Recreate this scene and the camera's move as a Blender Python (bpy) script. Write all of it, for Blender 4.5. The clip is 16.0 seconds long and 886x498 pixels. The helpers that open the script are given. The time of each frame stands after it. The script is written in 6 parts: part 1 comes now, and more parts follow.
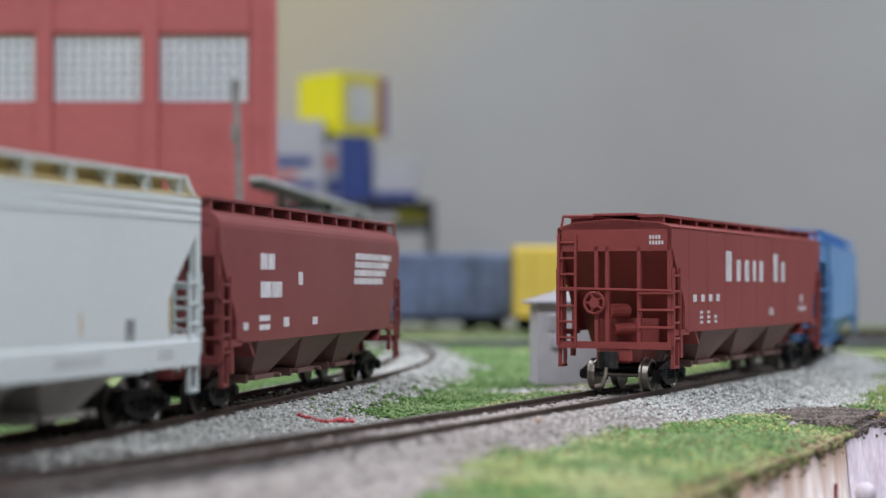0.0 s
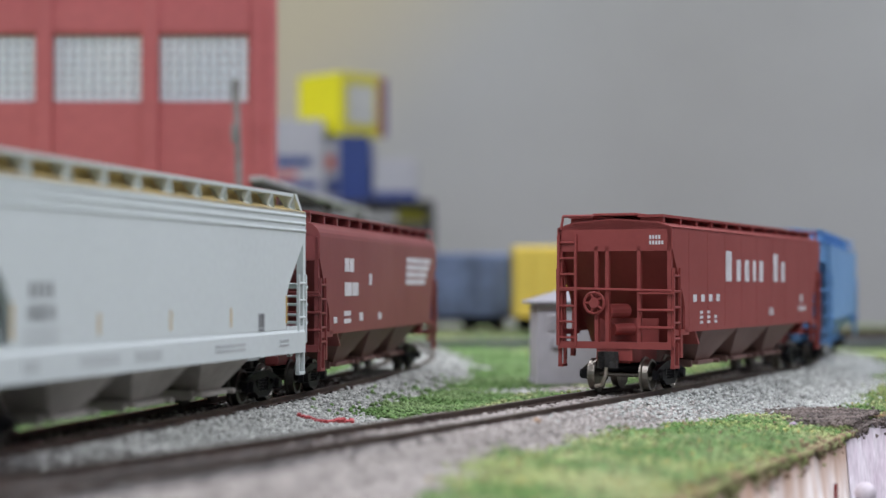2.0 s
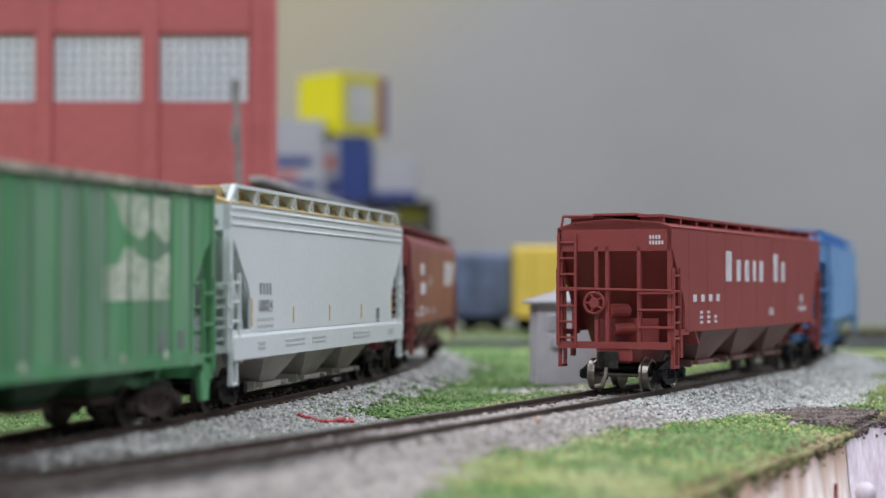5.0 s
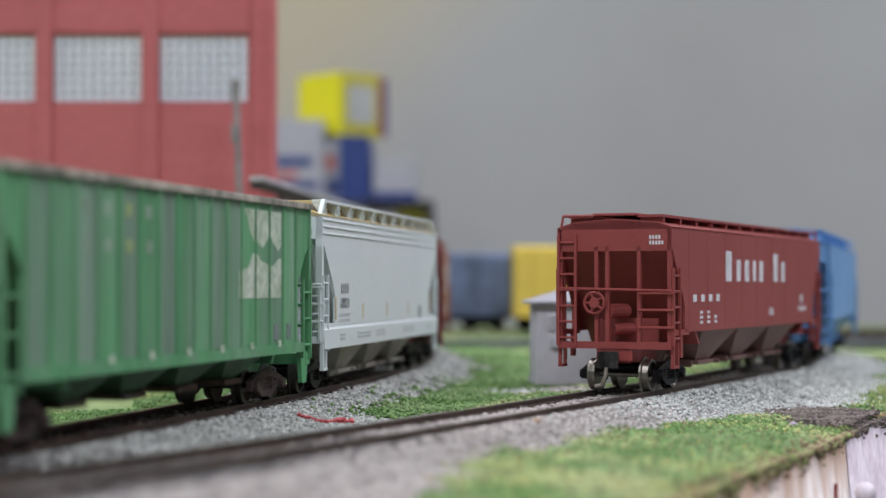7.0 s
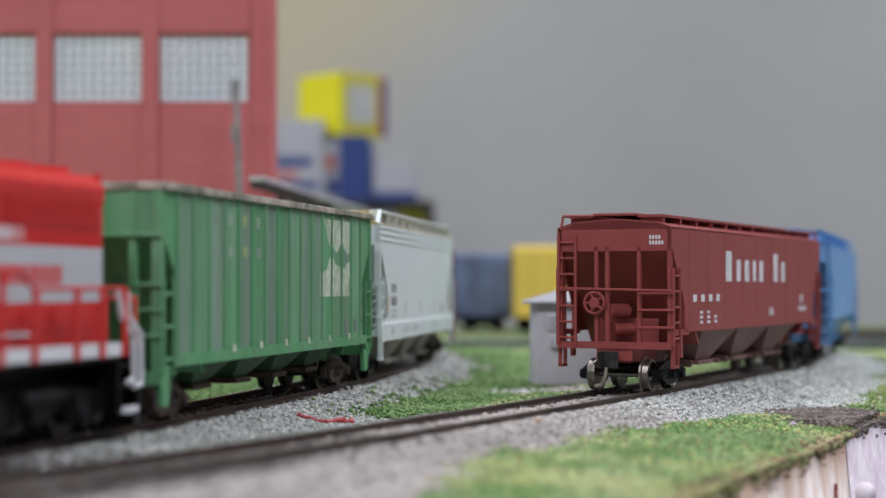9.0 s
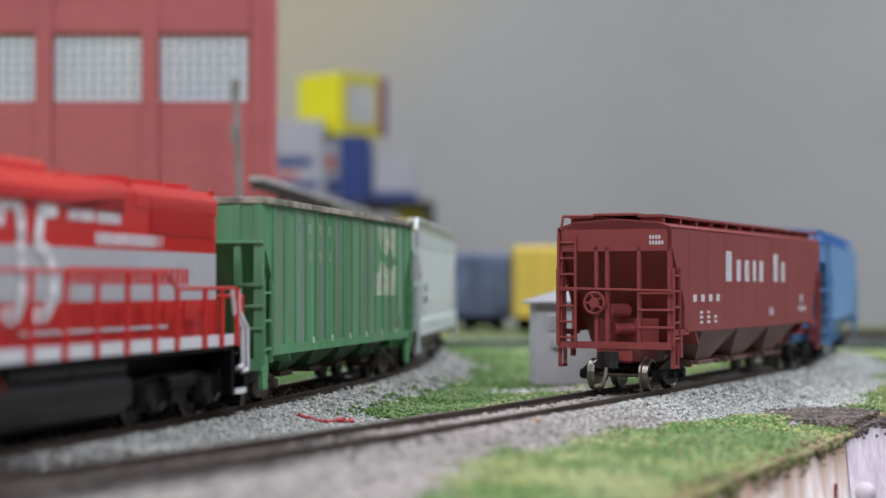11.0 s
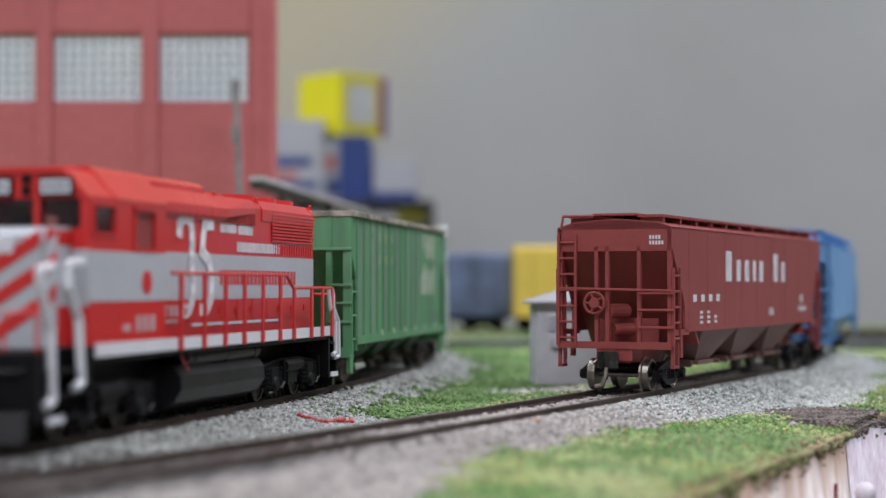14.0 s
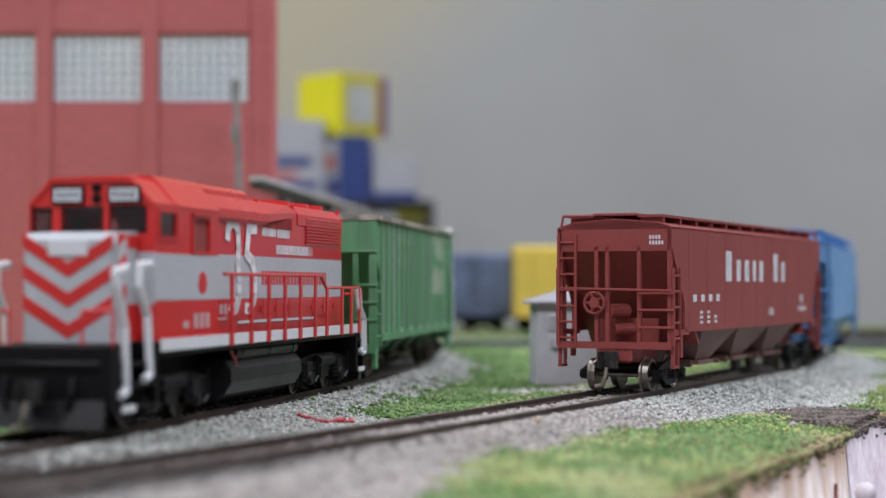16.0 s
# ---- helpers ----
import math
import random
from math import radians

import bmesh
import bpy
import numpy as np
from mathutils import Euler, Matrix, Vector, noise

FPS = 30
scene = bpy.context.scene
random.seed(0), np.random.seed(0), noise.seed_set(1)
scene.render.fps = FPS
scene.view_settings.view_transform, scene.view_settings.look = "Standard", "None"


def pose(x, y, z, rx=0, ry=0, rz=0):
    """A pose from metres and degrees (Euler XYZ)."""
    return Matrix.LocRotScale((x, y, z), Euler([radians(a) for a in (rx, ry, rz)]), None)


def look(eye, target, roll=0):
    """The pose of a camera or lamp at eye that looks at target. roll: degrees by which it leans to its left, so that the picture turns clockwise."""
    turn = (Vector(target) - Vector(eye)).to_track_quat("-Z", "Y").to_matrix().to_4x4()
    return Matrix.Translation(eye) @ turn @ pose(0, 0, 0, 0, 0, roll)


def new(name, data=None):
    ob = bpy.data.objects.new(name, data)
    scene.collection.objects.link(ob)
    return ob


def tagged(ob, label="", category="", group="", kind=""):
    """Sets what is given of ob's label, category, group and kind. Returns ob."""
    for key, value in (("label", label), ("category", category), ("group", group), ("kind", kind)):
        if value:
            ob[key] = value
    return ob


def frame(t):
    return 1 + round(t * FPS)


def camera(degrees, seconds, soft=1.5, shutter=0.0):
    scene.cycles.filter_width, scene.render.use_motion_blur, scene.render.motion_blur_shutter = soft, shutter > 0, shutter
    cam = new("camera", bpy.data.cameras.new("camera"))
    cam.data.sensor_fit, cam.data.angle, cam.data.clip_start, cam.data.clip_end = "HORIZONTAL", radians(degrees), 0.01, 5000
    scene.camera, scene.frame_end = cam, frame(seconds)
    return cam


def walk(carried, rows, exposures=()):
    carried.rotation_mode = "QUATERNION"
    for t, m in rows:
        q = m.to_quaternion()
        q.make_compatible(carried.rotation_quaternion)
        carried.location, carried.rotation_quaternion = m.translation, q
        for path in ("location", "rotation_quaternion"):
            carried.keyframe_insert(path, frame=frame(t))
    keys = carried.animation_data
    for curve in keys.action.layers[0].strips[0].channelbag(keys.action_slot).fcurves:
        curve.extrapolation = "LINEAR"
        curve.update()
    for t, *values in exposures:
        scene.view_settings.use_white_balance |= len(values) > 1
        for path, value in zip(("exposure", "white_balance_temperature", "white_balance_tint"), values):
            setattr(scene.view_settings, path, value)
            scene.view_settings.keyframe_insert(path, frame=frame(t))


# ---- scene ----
# The place is a model railway at its true small size; builders work in millimetres.
cam = camera(28.94, 16.0, soft=1.45, shutter=0.5)
EYE = pose(0, 0, 0.031, 91.24, 0, 0)
walk(cam, [(0.0, EYE), (16.0, EYE)])
cam.data.dof.use_dof = True
cam.data.dof.focus_distance = 0.497
cam.data.dof.aperture_fstop = 10.8

# ---- light ----
world = bpy.data.worlds.new("room_dark")
world.use_nodes = True
world.node_tree.nodes["Background"].inputs[0].default_value = (0.6, 0.65, 0.7, 1)
world.node_tree.nodes["Background"].inputs[1].default_value = 0.05
scene.world = world
scene.view_settings.exposure = 0.0


def ceiling_lamp(x, y, z, sx, sy, watts, col=(0.95, 0.955, 1.08)):
    lamp = bpy.data.lights.new("ceiling_light", "AREA")
    lamp.shape, lamp.size, lamp.size_y, lamp.energy, lamp.color = "RECTANGLE", sx, sy, watts, col
    ob = new("ceiling_light", lamp)
    ob.matrix_world = look((x, y, z), (x, y, z - 1)) @ pose(0, 0, 0)
    return ob


LAMP_PLACES = [(-0.9, -0.7), (0.9, -0.7), (-0.9, 0.9), (0.9, 0.9)]
for lx, ly in LAMP_PLACES:
    ceiling_lamp(lx, ly, 1.455, 1.15, 0.28, 23.5)

# ---- materials ----


def mat(name, col, rough=0.5, metal=0.0, vary=0.12, grain=900.0, blotch=60.0, bump=0.0, spec=0.5, col2=None,
        stretch=(1, 1, 1), by_object=0.0, by_island=0.0, patch=0.5):
    m = bpy.data.materials.new(name)
    m.use_nodes = True
    nt = m.node_tree
    n, l = nt.nodes, nt.links
    b = n["Principled BSDF"]
    b.inputs["Metallic"].default_value = metal
    b.inputs["Specular IOR Level"].default_value = spec
    tc = n.new("ShaderNodeTexCoord")
    mp = n.new("ShaderNodeMapping")
    mp.inputs["Scale"].default_value = stretch
    l.new(tc.outputs["Object"], mp.inputs["Vector"])
    fine, broad = n.new("ShaderNodeTexNoise"), n.new("ShaderNodeTexNoise")
    fine.inputs["Scale"].default_value, broad.inputs["Scale"].default_value = grain, blotch
    fine.inputs["Detail"].default_value = broad.inputs["Detail"].default_value = 4
    for t in (fine, broad):
        l.new(mp.outputs["Vector"], t.inputs["Vector"])
    second = col2 or tuple(c * (1 - 2.2 * vary) for c in col)
    mix = n.new("ShaderNodeMix")
    mix.data_type = "RGBA"
    mix.inputs["A"].default_value, mix.inputs["B"].default_value = (*col, 1), (*second, 1)
    ramp = n.new("ShaderNodeMapRange")
    ramp.inputs["From Min"].default_value, ramp.inputs["From Max"].default_value = patch - 0.14, patch + 0.2
    l.new(broad.outputs["Fac"], ramp.inputs["Value"])
    l.new(ramp.outputs["Result"], mix.inputs["Factor"])
    hsv = n.new("ShaderNodeHueSaturation")
    l.new(mix.outputs["Result"], hsv.inputs["Color"])
    val = n.new("ShaderNodeMapRange")
    val.inputs["From Min"].default_value, val.inputs["From Max"].default_value = 0.3, 0.7
    val.inputs["To Min"].default_value, val.inputs["To Max"].default_value = 1 - vary, 1 + vary
    l.new(fine.outputs["Fac"], val.inputs["Value"])
    last = val.outputs["Result"]
    for amount, node, out in ((by_object, "ShaderNodeObjectInfo", "Random"), (by_island, "ShaderNodeNewGeometry", "Random Per Island")):
        if amount:
            src = n.new(node)
            r = n.new("ShaderNodeMapRange")
            r.inputs["To Min"].default_value, r.inputs["To Max"].default_value = 1 - amount, 1 + amount
            l.new(src.outputs[out], r.inputs["Value"])
            mul = n.new("ShaderNodeMath")
            mul.operation = "MULTIPLY"
            l.new(last, mul.inputs[0])
            l.new(r.outputs["Result"], mul.inputs[1])
            last = mul.outputs[0]
    l.new(last, hsv.inputs["Value"])
    l.new(hsv.outputs["Color"], b.inputs["Base Color"])
    rr = n.new("ShaderNodeMapRange")
    rr.inputs["To Min"].default_value, rr.inputs["To Max"].default_value = max(0.02, rough - 0.1), min(1, rough + 0.12)
    l.new(broad.outputs["Fac"], rr.inputs["Value"])
    l.new(rr.outputs["Result"], b.inputs["Roughness"])
    if bump:
        bp = n.new("ShaderNodeBump")
        bp.inputs["Strength"].default_value, bp.inputs["Distance"].default_value = bump, 0.0003
        l.new(fine.outputs["Fac"], bp.inputs["Height"])
        l.new(bp.outputs["Normal"], b.inputs["Normal"])
    return m


M_OXIDE = mat("oxide_red_paint", (0.285, 0.054, 0.048), 0.5, vary=0.05, grain=500, blotch=25, bump=0.03)
M_OXIDE_DARK = mat("dusty_oxide_underside_paint", (0.21, 0.115, 0.10), 0.55, vary=0.06, grain=500, blotch=40)
M_MAROON = mat("maroon_paint", (0.235, 0.055, 0.054), 0.42, vary=0.05, grain=500, blotch=25, bump=0.03)
M_WHITE = mat("light_grey_paint", (0.645, 0.715, 0.705), 0.56, vary=0.03, grain=500, blotch=18, bump=0.02)
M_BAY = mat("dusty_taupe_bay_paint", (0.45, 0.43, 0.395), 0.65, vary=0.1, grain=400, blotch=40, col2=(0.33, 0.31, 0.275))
M_TROUGH = mat("tan_yellow_roof_paint", (0.58, 0.45, 0.18), 0.6, vary=0.15, grain=400, blotch=60)
M_BLUE = mat("blue_paint", (0.15, 0.345, 0.64), 0.45, vary=0.05, grain=500, blotch=25)
M_GREEN = mat("faded_green_paint", (0.088, 0.292, 0.124), 0.6, vary=0.16, grain=260, blotch=90, bump=0.06,
              col2=(0.17, 0.29, 0.19), stretch=(1.0, 1.0, 0.12), patch=0.56)
M_GREEN_PANEL = mat("faded_green_panel_paint", (0.096, 0.292, 0.13), 0.6, vary=0.18, grain=260, blotch=110, col2=(0.19, 0.275, 0.21), stretch=(1, 1, 0.1), patch=0.55, by_object=0.15)
M_GREEN_GREY = mat("greyed_green_panel_paint", (0.165, 0.255, 0.185), 0.6, vary=0.2, grain=260, blotch=110, col2=(0.09, 0.26, 0.12), stretch=(1, 1, 0.1), patch=0.6, by_object=0.15)
M_MARK_WORN = mat("worn_yellow_lettering", (0.27, 0.34, 0.15), 0.6, vary=0.2, grain=500, blotch=200, col2=(0.24, 0.34, 0.14))
M_GREEN_PATCH = mat("faded_letter_paint", (0.25, 0.36, 0.26), 0.6, vary=0.12, grain=260, blotch=120, stretch=(1, 1, 0.3))
# Darkened copy of the body green: underside shade put into the colour.
M_GREEN_DARK = mat("underside_shade_green_paint", (0.045, 0.12, 0.055), 0.65, vary=0.2, grain=260, blotch=70)
M_RUSTTOP = mat("weathered_tan_chord", (0.42, 0.38, 0.31), 0.7, vary=0.25, grain=300, blotch=120, col2=(0.12, 0.13, 0.10))
M_MARK = mat("white_lettering", (0.72, 0.72, 0.74), 0.55, vary=0.1, grain=900, blotch=200)
M_MARK_FADED = mat("faded_white_emblem", (0.52, 0.58, 0.47), 0.6, vary=0.2, grain=500, blotch=200, col2=(0.28, 0.40, 0.26))
M_INK = mat("dark_grey_lettering", (0.20, 0.21, 0.215), 0.6, vary=0.1)
M_INK_SOFT = mat("grey_stencil", (0.50, 0.54, 0.54), 0.6, vary=0.1)
M_PLATE = mat("dull_grey_data_plate", (0.19, 0.235, 0.22), 0.6, vary=0.15)
M_YELLOWBAR = mat("ochre_stripe", (0.60, 0.40, 0.10), 0.6, vary=0.1)
M_BLACK = mat("black_plastic", (0.006, 0.006, 0.007), 0.48, spec=0.18, vary=0.2, grain=600, blotch=120, bump=0.08)
M_BLACKRUST = mat("sooty_brown_plastic", (0.035, 0.022, 0.018), 0.6, vary=0.25, grain=600, blotch=150, col2=(0.09, 0.045, 0.03))
M_TRUCKRUST = mat("rust_brown_sideframe", (0.075, 0.05, 0.043), 0.7, vary=0.2, grain=600, blotch=150)
M_WHEEL = mat("blackened_metal", (0.09, 0.085, 0.075), 0.35, 0.85, vary=0.15, grain=900, blotch=200)
M_TREAD = mat("bright_wheel_tread", (0.30, 0.275, 0.235), 0.3, 0.9, vary=0.15, grain=900, blotch=300)
M_COUPLER = mat("coupler_metal", (0.06, 0.058, 0.056), 0.28, 0.6, vary=0.2, grain=900, blotch=300)
M_BRASS = mat("bronze_uncoupling_wire", (0.55, 0.50, 0.42), 0.35, 0.9, vary=0.1)
M_RED = mat("glossy_red_paint", (0.62, 0.028, 0.026), 0.30, vary=0.04, grain=500, blotch=25)
M_RED.node_tree.nodes["Principled BSDF"].inputs["Coat Weight"].default_value = 0.3
M_RED.node_tree.nodes["Principled BSDF"].inputs["Coat Roughness"].default_value = 0.12
M_SILVER = mat("silver_grey_paint", (0.47, 0.50, 0.52), 0.36, vary=0.04, grain=500, blotch=25)
M_STRIPE = mat("white_sill_paint", (0.70, 0.72, 0.74), 0.4, vary=0.04)
M_NUMERAL = mat("bright_white_numeral", (0.86, 0.87, 0.88), 0.45, vary=0.04)
M_DATA = mat("pinkish_grey_stencil", (0.56, 0.36, 0.36), 0.5, vary=0.1)
# Body red at about half brightness, for painted shade below the blower duct.
M_DUCT_SHADE = mat("duct_shade_dark_red", (0.33, 0.016, 0.015), 0.6, vary=0.2, grain=1500, blotch=200, bump=0.3)
M_TANK = mat("satin_black_tank_plastic", (0.014, 0.014, 0.015), 0.32, spec=0.4, vary=0.2, grain=500, blotch=80)
M_CABPANE = mat("tinted_cab_pane", (0.55, 0.58, 0.60), 0.1, vary=0.03)
M_CABPANE.node_tree.nodes["Principled BSDF"].inputs["Transmission Weight"].default_value = 1.0
M_NUMBER = mat("number_board", (0.66, 0.68, 0.70), 0.3, vary=0.05)
M_RAIL = mat("weathered_rail_brown", (0.105, 0.074, 0.058), 0.5, 0.25, vary=0.2, grain=500, blotch=60, bump=0.1)
M_RAILTOP = mat("rail_head_metal", (0.16, 0.135, 0.115), 0.38, 0.7, vary=0.2, grain=500, blotch=80)
M_TIE = mat("brown_plastic_tie", (0.075, 0.048, 0.040), 0.7, vary=0.25, grain=500, blotch=150, by_object=0.3, bump=0.2)
M_STONE_G = mat("grey_ballast_stone", (0.43, 0.445, 0.41), 0.9, vary=0.2, grain=700, blotch=25, by_island=0.42, bump=0.2, col2=(0.32, 0.335, 0.305))
M_STONE_W = mat("pale_warm_ballast_stone", (0.385, 0.357, 0.327), 0.9, vary=0.2, grain=700, blotch=25, by_island=0.4, bump=0.2, col2=(0.34, 0.312, 0.285))
M_STONE_P = mat("pale_cool_ballast_stone", (0.45, 0.475, 0.44), 0.9, vary=0.2, grain=700, blotch=25, by_island=0.36, bump=0.2, col2=(0.385, 0.405, 0.375))
M_STONE_D = mat("dark_ballast_stone", (0.12, 0.115, 0.108), 0.8, vary=0.25, grain=700, blotch=25, by_island=0.55, bump=0.2)
M_FOAM = mat("green_turf_foam", (0.205, 0.30, 0.13), 0.95, vary=0.25, grain=300, blotch=45, by_island=0.34, col2=(0.12, 0.23, 0.07), spec=0.1)
M_FOAM2 = mat("yellow_green_turf_foam", (0.38, 0.42, 0.205), 0.95, vary=0.25, grain=300, blotch=45, by_island=0.32, col2=(0.27, 0.345, 0.12), spec=0.1)
M_SOIL = mat("brown_soil_foam", (0.33, 0.225, 0.15), 0.95, vary=0.3, grain=300, blotch=60, by_island=0.45, spec=0.1)
M_EARTH = mat("ballast_bed_grey", (0.29, 0.28, 0.27), 0.95, vary=0.35, grain=700, blotch=120, bump=0.6)
M_BED = mat("dark_track_bed", (0.12, 0.106, 0.096), 0.9, vary=0.35, grain=700, blotch=120, bump=0.6)
M_TURF = mat("turf_base_green", (0.23, 0.29, 0.12), 0.95, vary=0.35, grain=500, blotch=50, bump=0.6, col2=(0.14, 0.22, 0.065))
M_MUD = mat("dark_mud", (0.25, 0.205, 0.18), 0.85, vary=0.35, grain=500, blotch=120, bump=0.6)
M_FASCIA = mat("stained_beige_fascia", (0.86, 0.80, 0.77), 0.7, vary=0.14, grain=260, blotch=150, col2=(0.66, 0.50, 0.39), stretch=(1, 1, 0.45), patch=0.55, bump=0.5)
M_PLASTER = mat("pale_lilac_plaster", (0.73, 0.68, 0.715), 0.8, vary=0.16, grain=300, blotch=80, col2=(0.52, 0.43, 0.49), stretch=(1, 1, 0.9), patch=0.52, bump=0.6)
M_LILAC = mat("lilac_pebble", (0.42, 0.33, 0.43), 0.7, vary=0.15)
M_REDWIRE = mat("dark_red_wire", (0.22, 0.02, 0.02), 0.5)
M_REDSCRAP = mat("red_plastic_scrap", (0.52, 0.075, 0.08), 0.6, vary=0.1)
M_BRICKRED = mat("brick_red_factory_plastic", (0.54, 0.138, 0.143), 0.6, vary=0.06, grain=200, blotch=14, col2=(0.48, 0.12, 0.125), bump=0.05)
M_PANE = mat("frosted_window_film", (0.95, 0.97, 1.0), 0.35, vary=0.04, grain=100, blotch=16, col2=(0.80, 0.85, 0.92))
M_MULLION = mat("pale_grey_mullion", (0.36, 0.40, 0.45), 0.6, vary=0.05)
M_POLE = mat("grey_metal_pole", (0.30, 0.295, 0.29), 0.6, 0.2, vary=0.2, grain=300, blotch=80)
M_SHEDROOF = mat("pale_grey_shed_roof", (0.60, 0.60, 0.62), 0.6, vary=0.1, grain=200, blotch=40)
M_SHEDDARK = mat("dark_shed_wall", (0.05, 0.045, 0.042), 0.7, vary=0.2)
M_HUT = mat("grey_hut_plastic", (0.45, 0.45, 0.47), 0.55, vary=0.05, grain=300, blotch=30)
M_HUTROOF = mat("light_grey_hut_roof", (0.31, 0.31, 0.33), 0.55, vary=0.05, grain=300, blotch=30)
M_FARBLUE = mat("dull_blue_paint", (0.135, 0.18, 0.295), 0.55, vary=0.1, grain=200, blotch=40, col2=(0.06, 0.08, 0.13))
M_FARYELLOW = mat("golden_yellow_paint", (0.72, 0.54, 0.09), 0.5, vary=0.05, grain=200, blotch=25)
M_ROAD = mat("dark_asphalt_strip", (0.12, 0.13, 0.14), 0.85, vary=0.2, grain=400, blotch=60)
M_BOXYELLOW = mat("bright_yellow_card", (0.80, 0.75, 0.018), 0.45, vary=0.03)
M_BOXOLIVE = mat("dull_yellow_card", (0.46, 0.42, 0.04), 0.5, vary=0.05)
M_BOXGREY = mat("printed_grey_picture", (0.42, 0.43, 0.42), 0.5, vary=0.1, blotch=40)
M_BOXPURPLE = mat("purple_card", (0.10, 0.06, 0.16), 0.5, vary=0.05)
M_BOXRED = mat("red_card_edge", (0.40, 0.08, 0.06), 0.5, vary=0.05)
M_BOXBLUE = mat("deep_blue_plastic", (0.02, 0.043, 0.17), 0.35, vary=0.08)
M_BOXWHITE = mat("white_card", (0.32, 0.325, 0.36), 0.5, vary=0.06, blotch=20)
M_SHELF = mat("black_shelf_board", (0.02, 0.02, 0.022), 0.5, vary=0.1)
M_FLOOR = mat("grey_concrete_floor", (0.20, 0.20, 0.20), 0.8, vary=0.1, grain=60, blotch=3)
M_CEIL = mat("white_ceiling_paint", (0.75, 0.75, 0.74), 0.8, vary=0.02, grain=60, blotch=3)
M_ROOM = mat("grey_room_paint", (0.52, 0.515, 0.51), 0.85, vary=0.03, grain=100, blotch=2)
M_FIXTURE = mat("white_fixture_metal", (0.7, 0.7, 0.7), 0.5, vary=0.03)


def rust_drips(m, top, reach):
    """Brown stains that run down from a top edge in uneven streaks."""
    nt = m.node_tree
    n, l = nt.nodes, nt.links
    hsv = next(k for k in n if k.bl_idname == "ShaderNodeHueSaturation")
    tc = n.new("ShaderNodeTexCoord")
    mp = n.new("ShaderNodeMapping")
    mp.inputs["Scale"].default_value = (1, 1, 0.12)
    l.new(tc.outputs["Object"], mp.inputs["Vector"])
    streak = n.new("ShaderNodeTexNoise")
    streak.inputs["Scale"].default_value, streak.inputs["Detail"].default_value = 130, 6
    l.new(mp.outputs["Vector"], streak.inputs["Vector"])
    sep = n.new("ShaderNodeSeparateXYZ")
    l.new(tc.outputs["Object"], sep.inputs["Vector"])
    depth = n.new("ShaderNodeMapRange")
    depth.inputs["From Min"].default_value, depth.inputs["From Max"].default_value = top - reach, top
    depth.inputs["To Min"].default_value, depth.inputs["To Max"].default_value = -0.18, 0.24
    l.new(sep.outputs["Z"], depth.inputs["Value"])
    add = n.new("ShaderNodeMath")
    l.new(streak.outputs["Fac"], add.inputs[0])
    l.new(depth.outputs["Result"], add.inputs[1])
    cut = n.new("ShaderNodeMapRange")
    cut.inputs["From Min"].default_value, cut.inputs["From Max"].default_value = 0.46, 0.72
    cut.inputs["To Max"].default_value = 0.8
    l.new(add.outputs[0], cut.inputs["Value"])
    mix = n.new("ShaderNodeMix")
    mix.data_type = "RGBA"
    mix.inputs["B"].default_value = (0.46, 0.285, 0.18, 1)
    l.new(hsv.outputs["Color"], mix.inputs["A"])
    l.new(cut.outputs["Result"], mix.inputs["Factor"])
    l.new(mix.outputs["Result"], n["Principled BSDF"].inputs["Base Color"])


rust_drips(M_FASCIA, -0.009, 0.018)


def backdrop_material():
    """Grey painted wall; warm light towards one upper corner is blended in as beige."""
    m = mat("backdrop_with_warm_light", (0.378, 0.388, 0.374), 0.85, vary=0.025, grain=120, blotch=2.5, col2=(0.338, 0.342, 0.326))
    nt = m.node_tree
    n, l = nt.nodes, nt.links
    b = n["Principled BSDF"]
    old = b.inputs["Base Color"].links[0].from_socket
    geo = n.new("ShaderNodeTexCoord")
    sep = n.new("ShaderNodeSeparateXYZ")
    l.new(geo.outputs["Object"], sep.inputs[0])
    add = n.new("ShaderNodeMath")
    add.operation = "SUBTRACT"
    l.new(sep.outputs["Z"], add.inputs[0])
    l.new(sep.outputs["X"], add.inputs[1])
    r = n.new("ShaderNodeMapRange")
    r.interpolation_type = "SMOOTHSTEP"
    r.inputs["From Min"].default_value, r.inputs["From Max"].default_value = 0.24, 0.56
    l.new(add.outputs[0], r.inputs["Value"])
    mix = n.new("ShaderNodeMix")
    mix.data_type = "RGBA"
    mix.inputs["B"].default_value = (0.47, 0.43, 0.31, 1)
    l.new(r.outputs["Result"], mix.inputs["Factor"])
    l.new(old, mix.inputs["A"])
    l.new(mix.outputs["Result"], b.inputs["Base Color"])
    return m


M_BACKDROP = backdrop_material()

# ---- mesh builders, millimetres ----
MM = 0.001


def box(bm, x0, x1, y0, y1, z0, z1, bev=0.0):
    r = bmesh.ops.create_cube(bm, size=1.0)
    for v in r["verts"]:
        v.co = Vector((x0 + (v.co.x + 0.5) * (x1 - x0), y0 + (v.co.y + 0.5) * (y1 - y0), z0 + (v.co.z + 0.5) * (z1 - z0)))
    if bev:
        edges = list({e for v in r["verts"] for e in v.link_edges})
        bmesh.ops.bevel(bm, geom=edges, offset=bev, segments=2, affect="EDGES", profile=0.6)


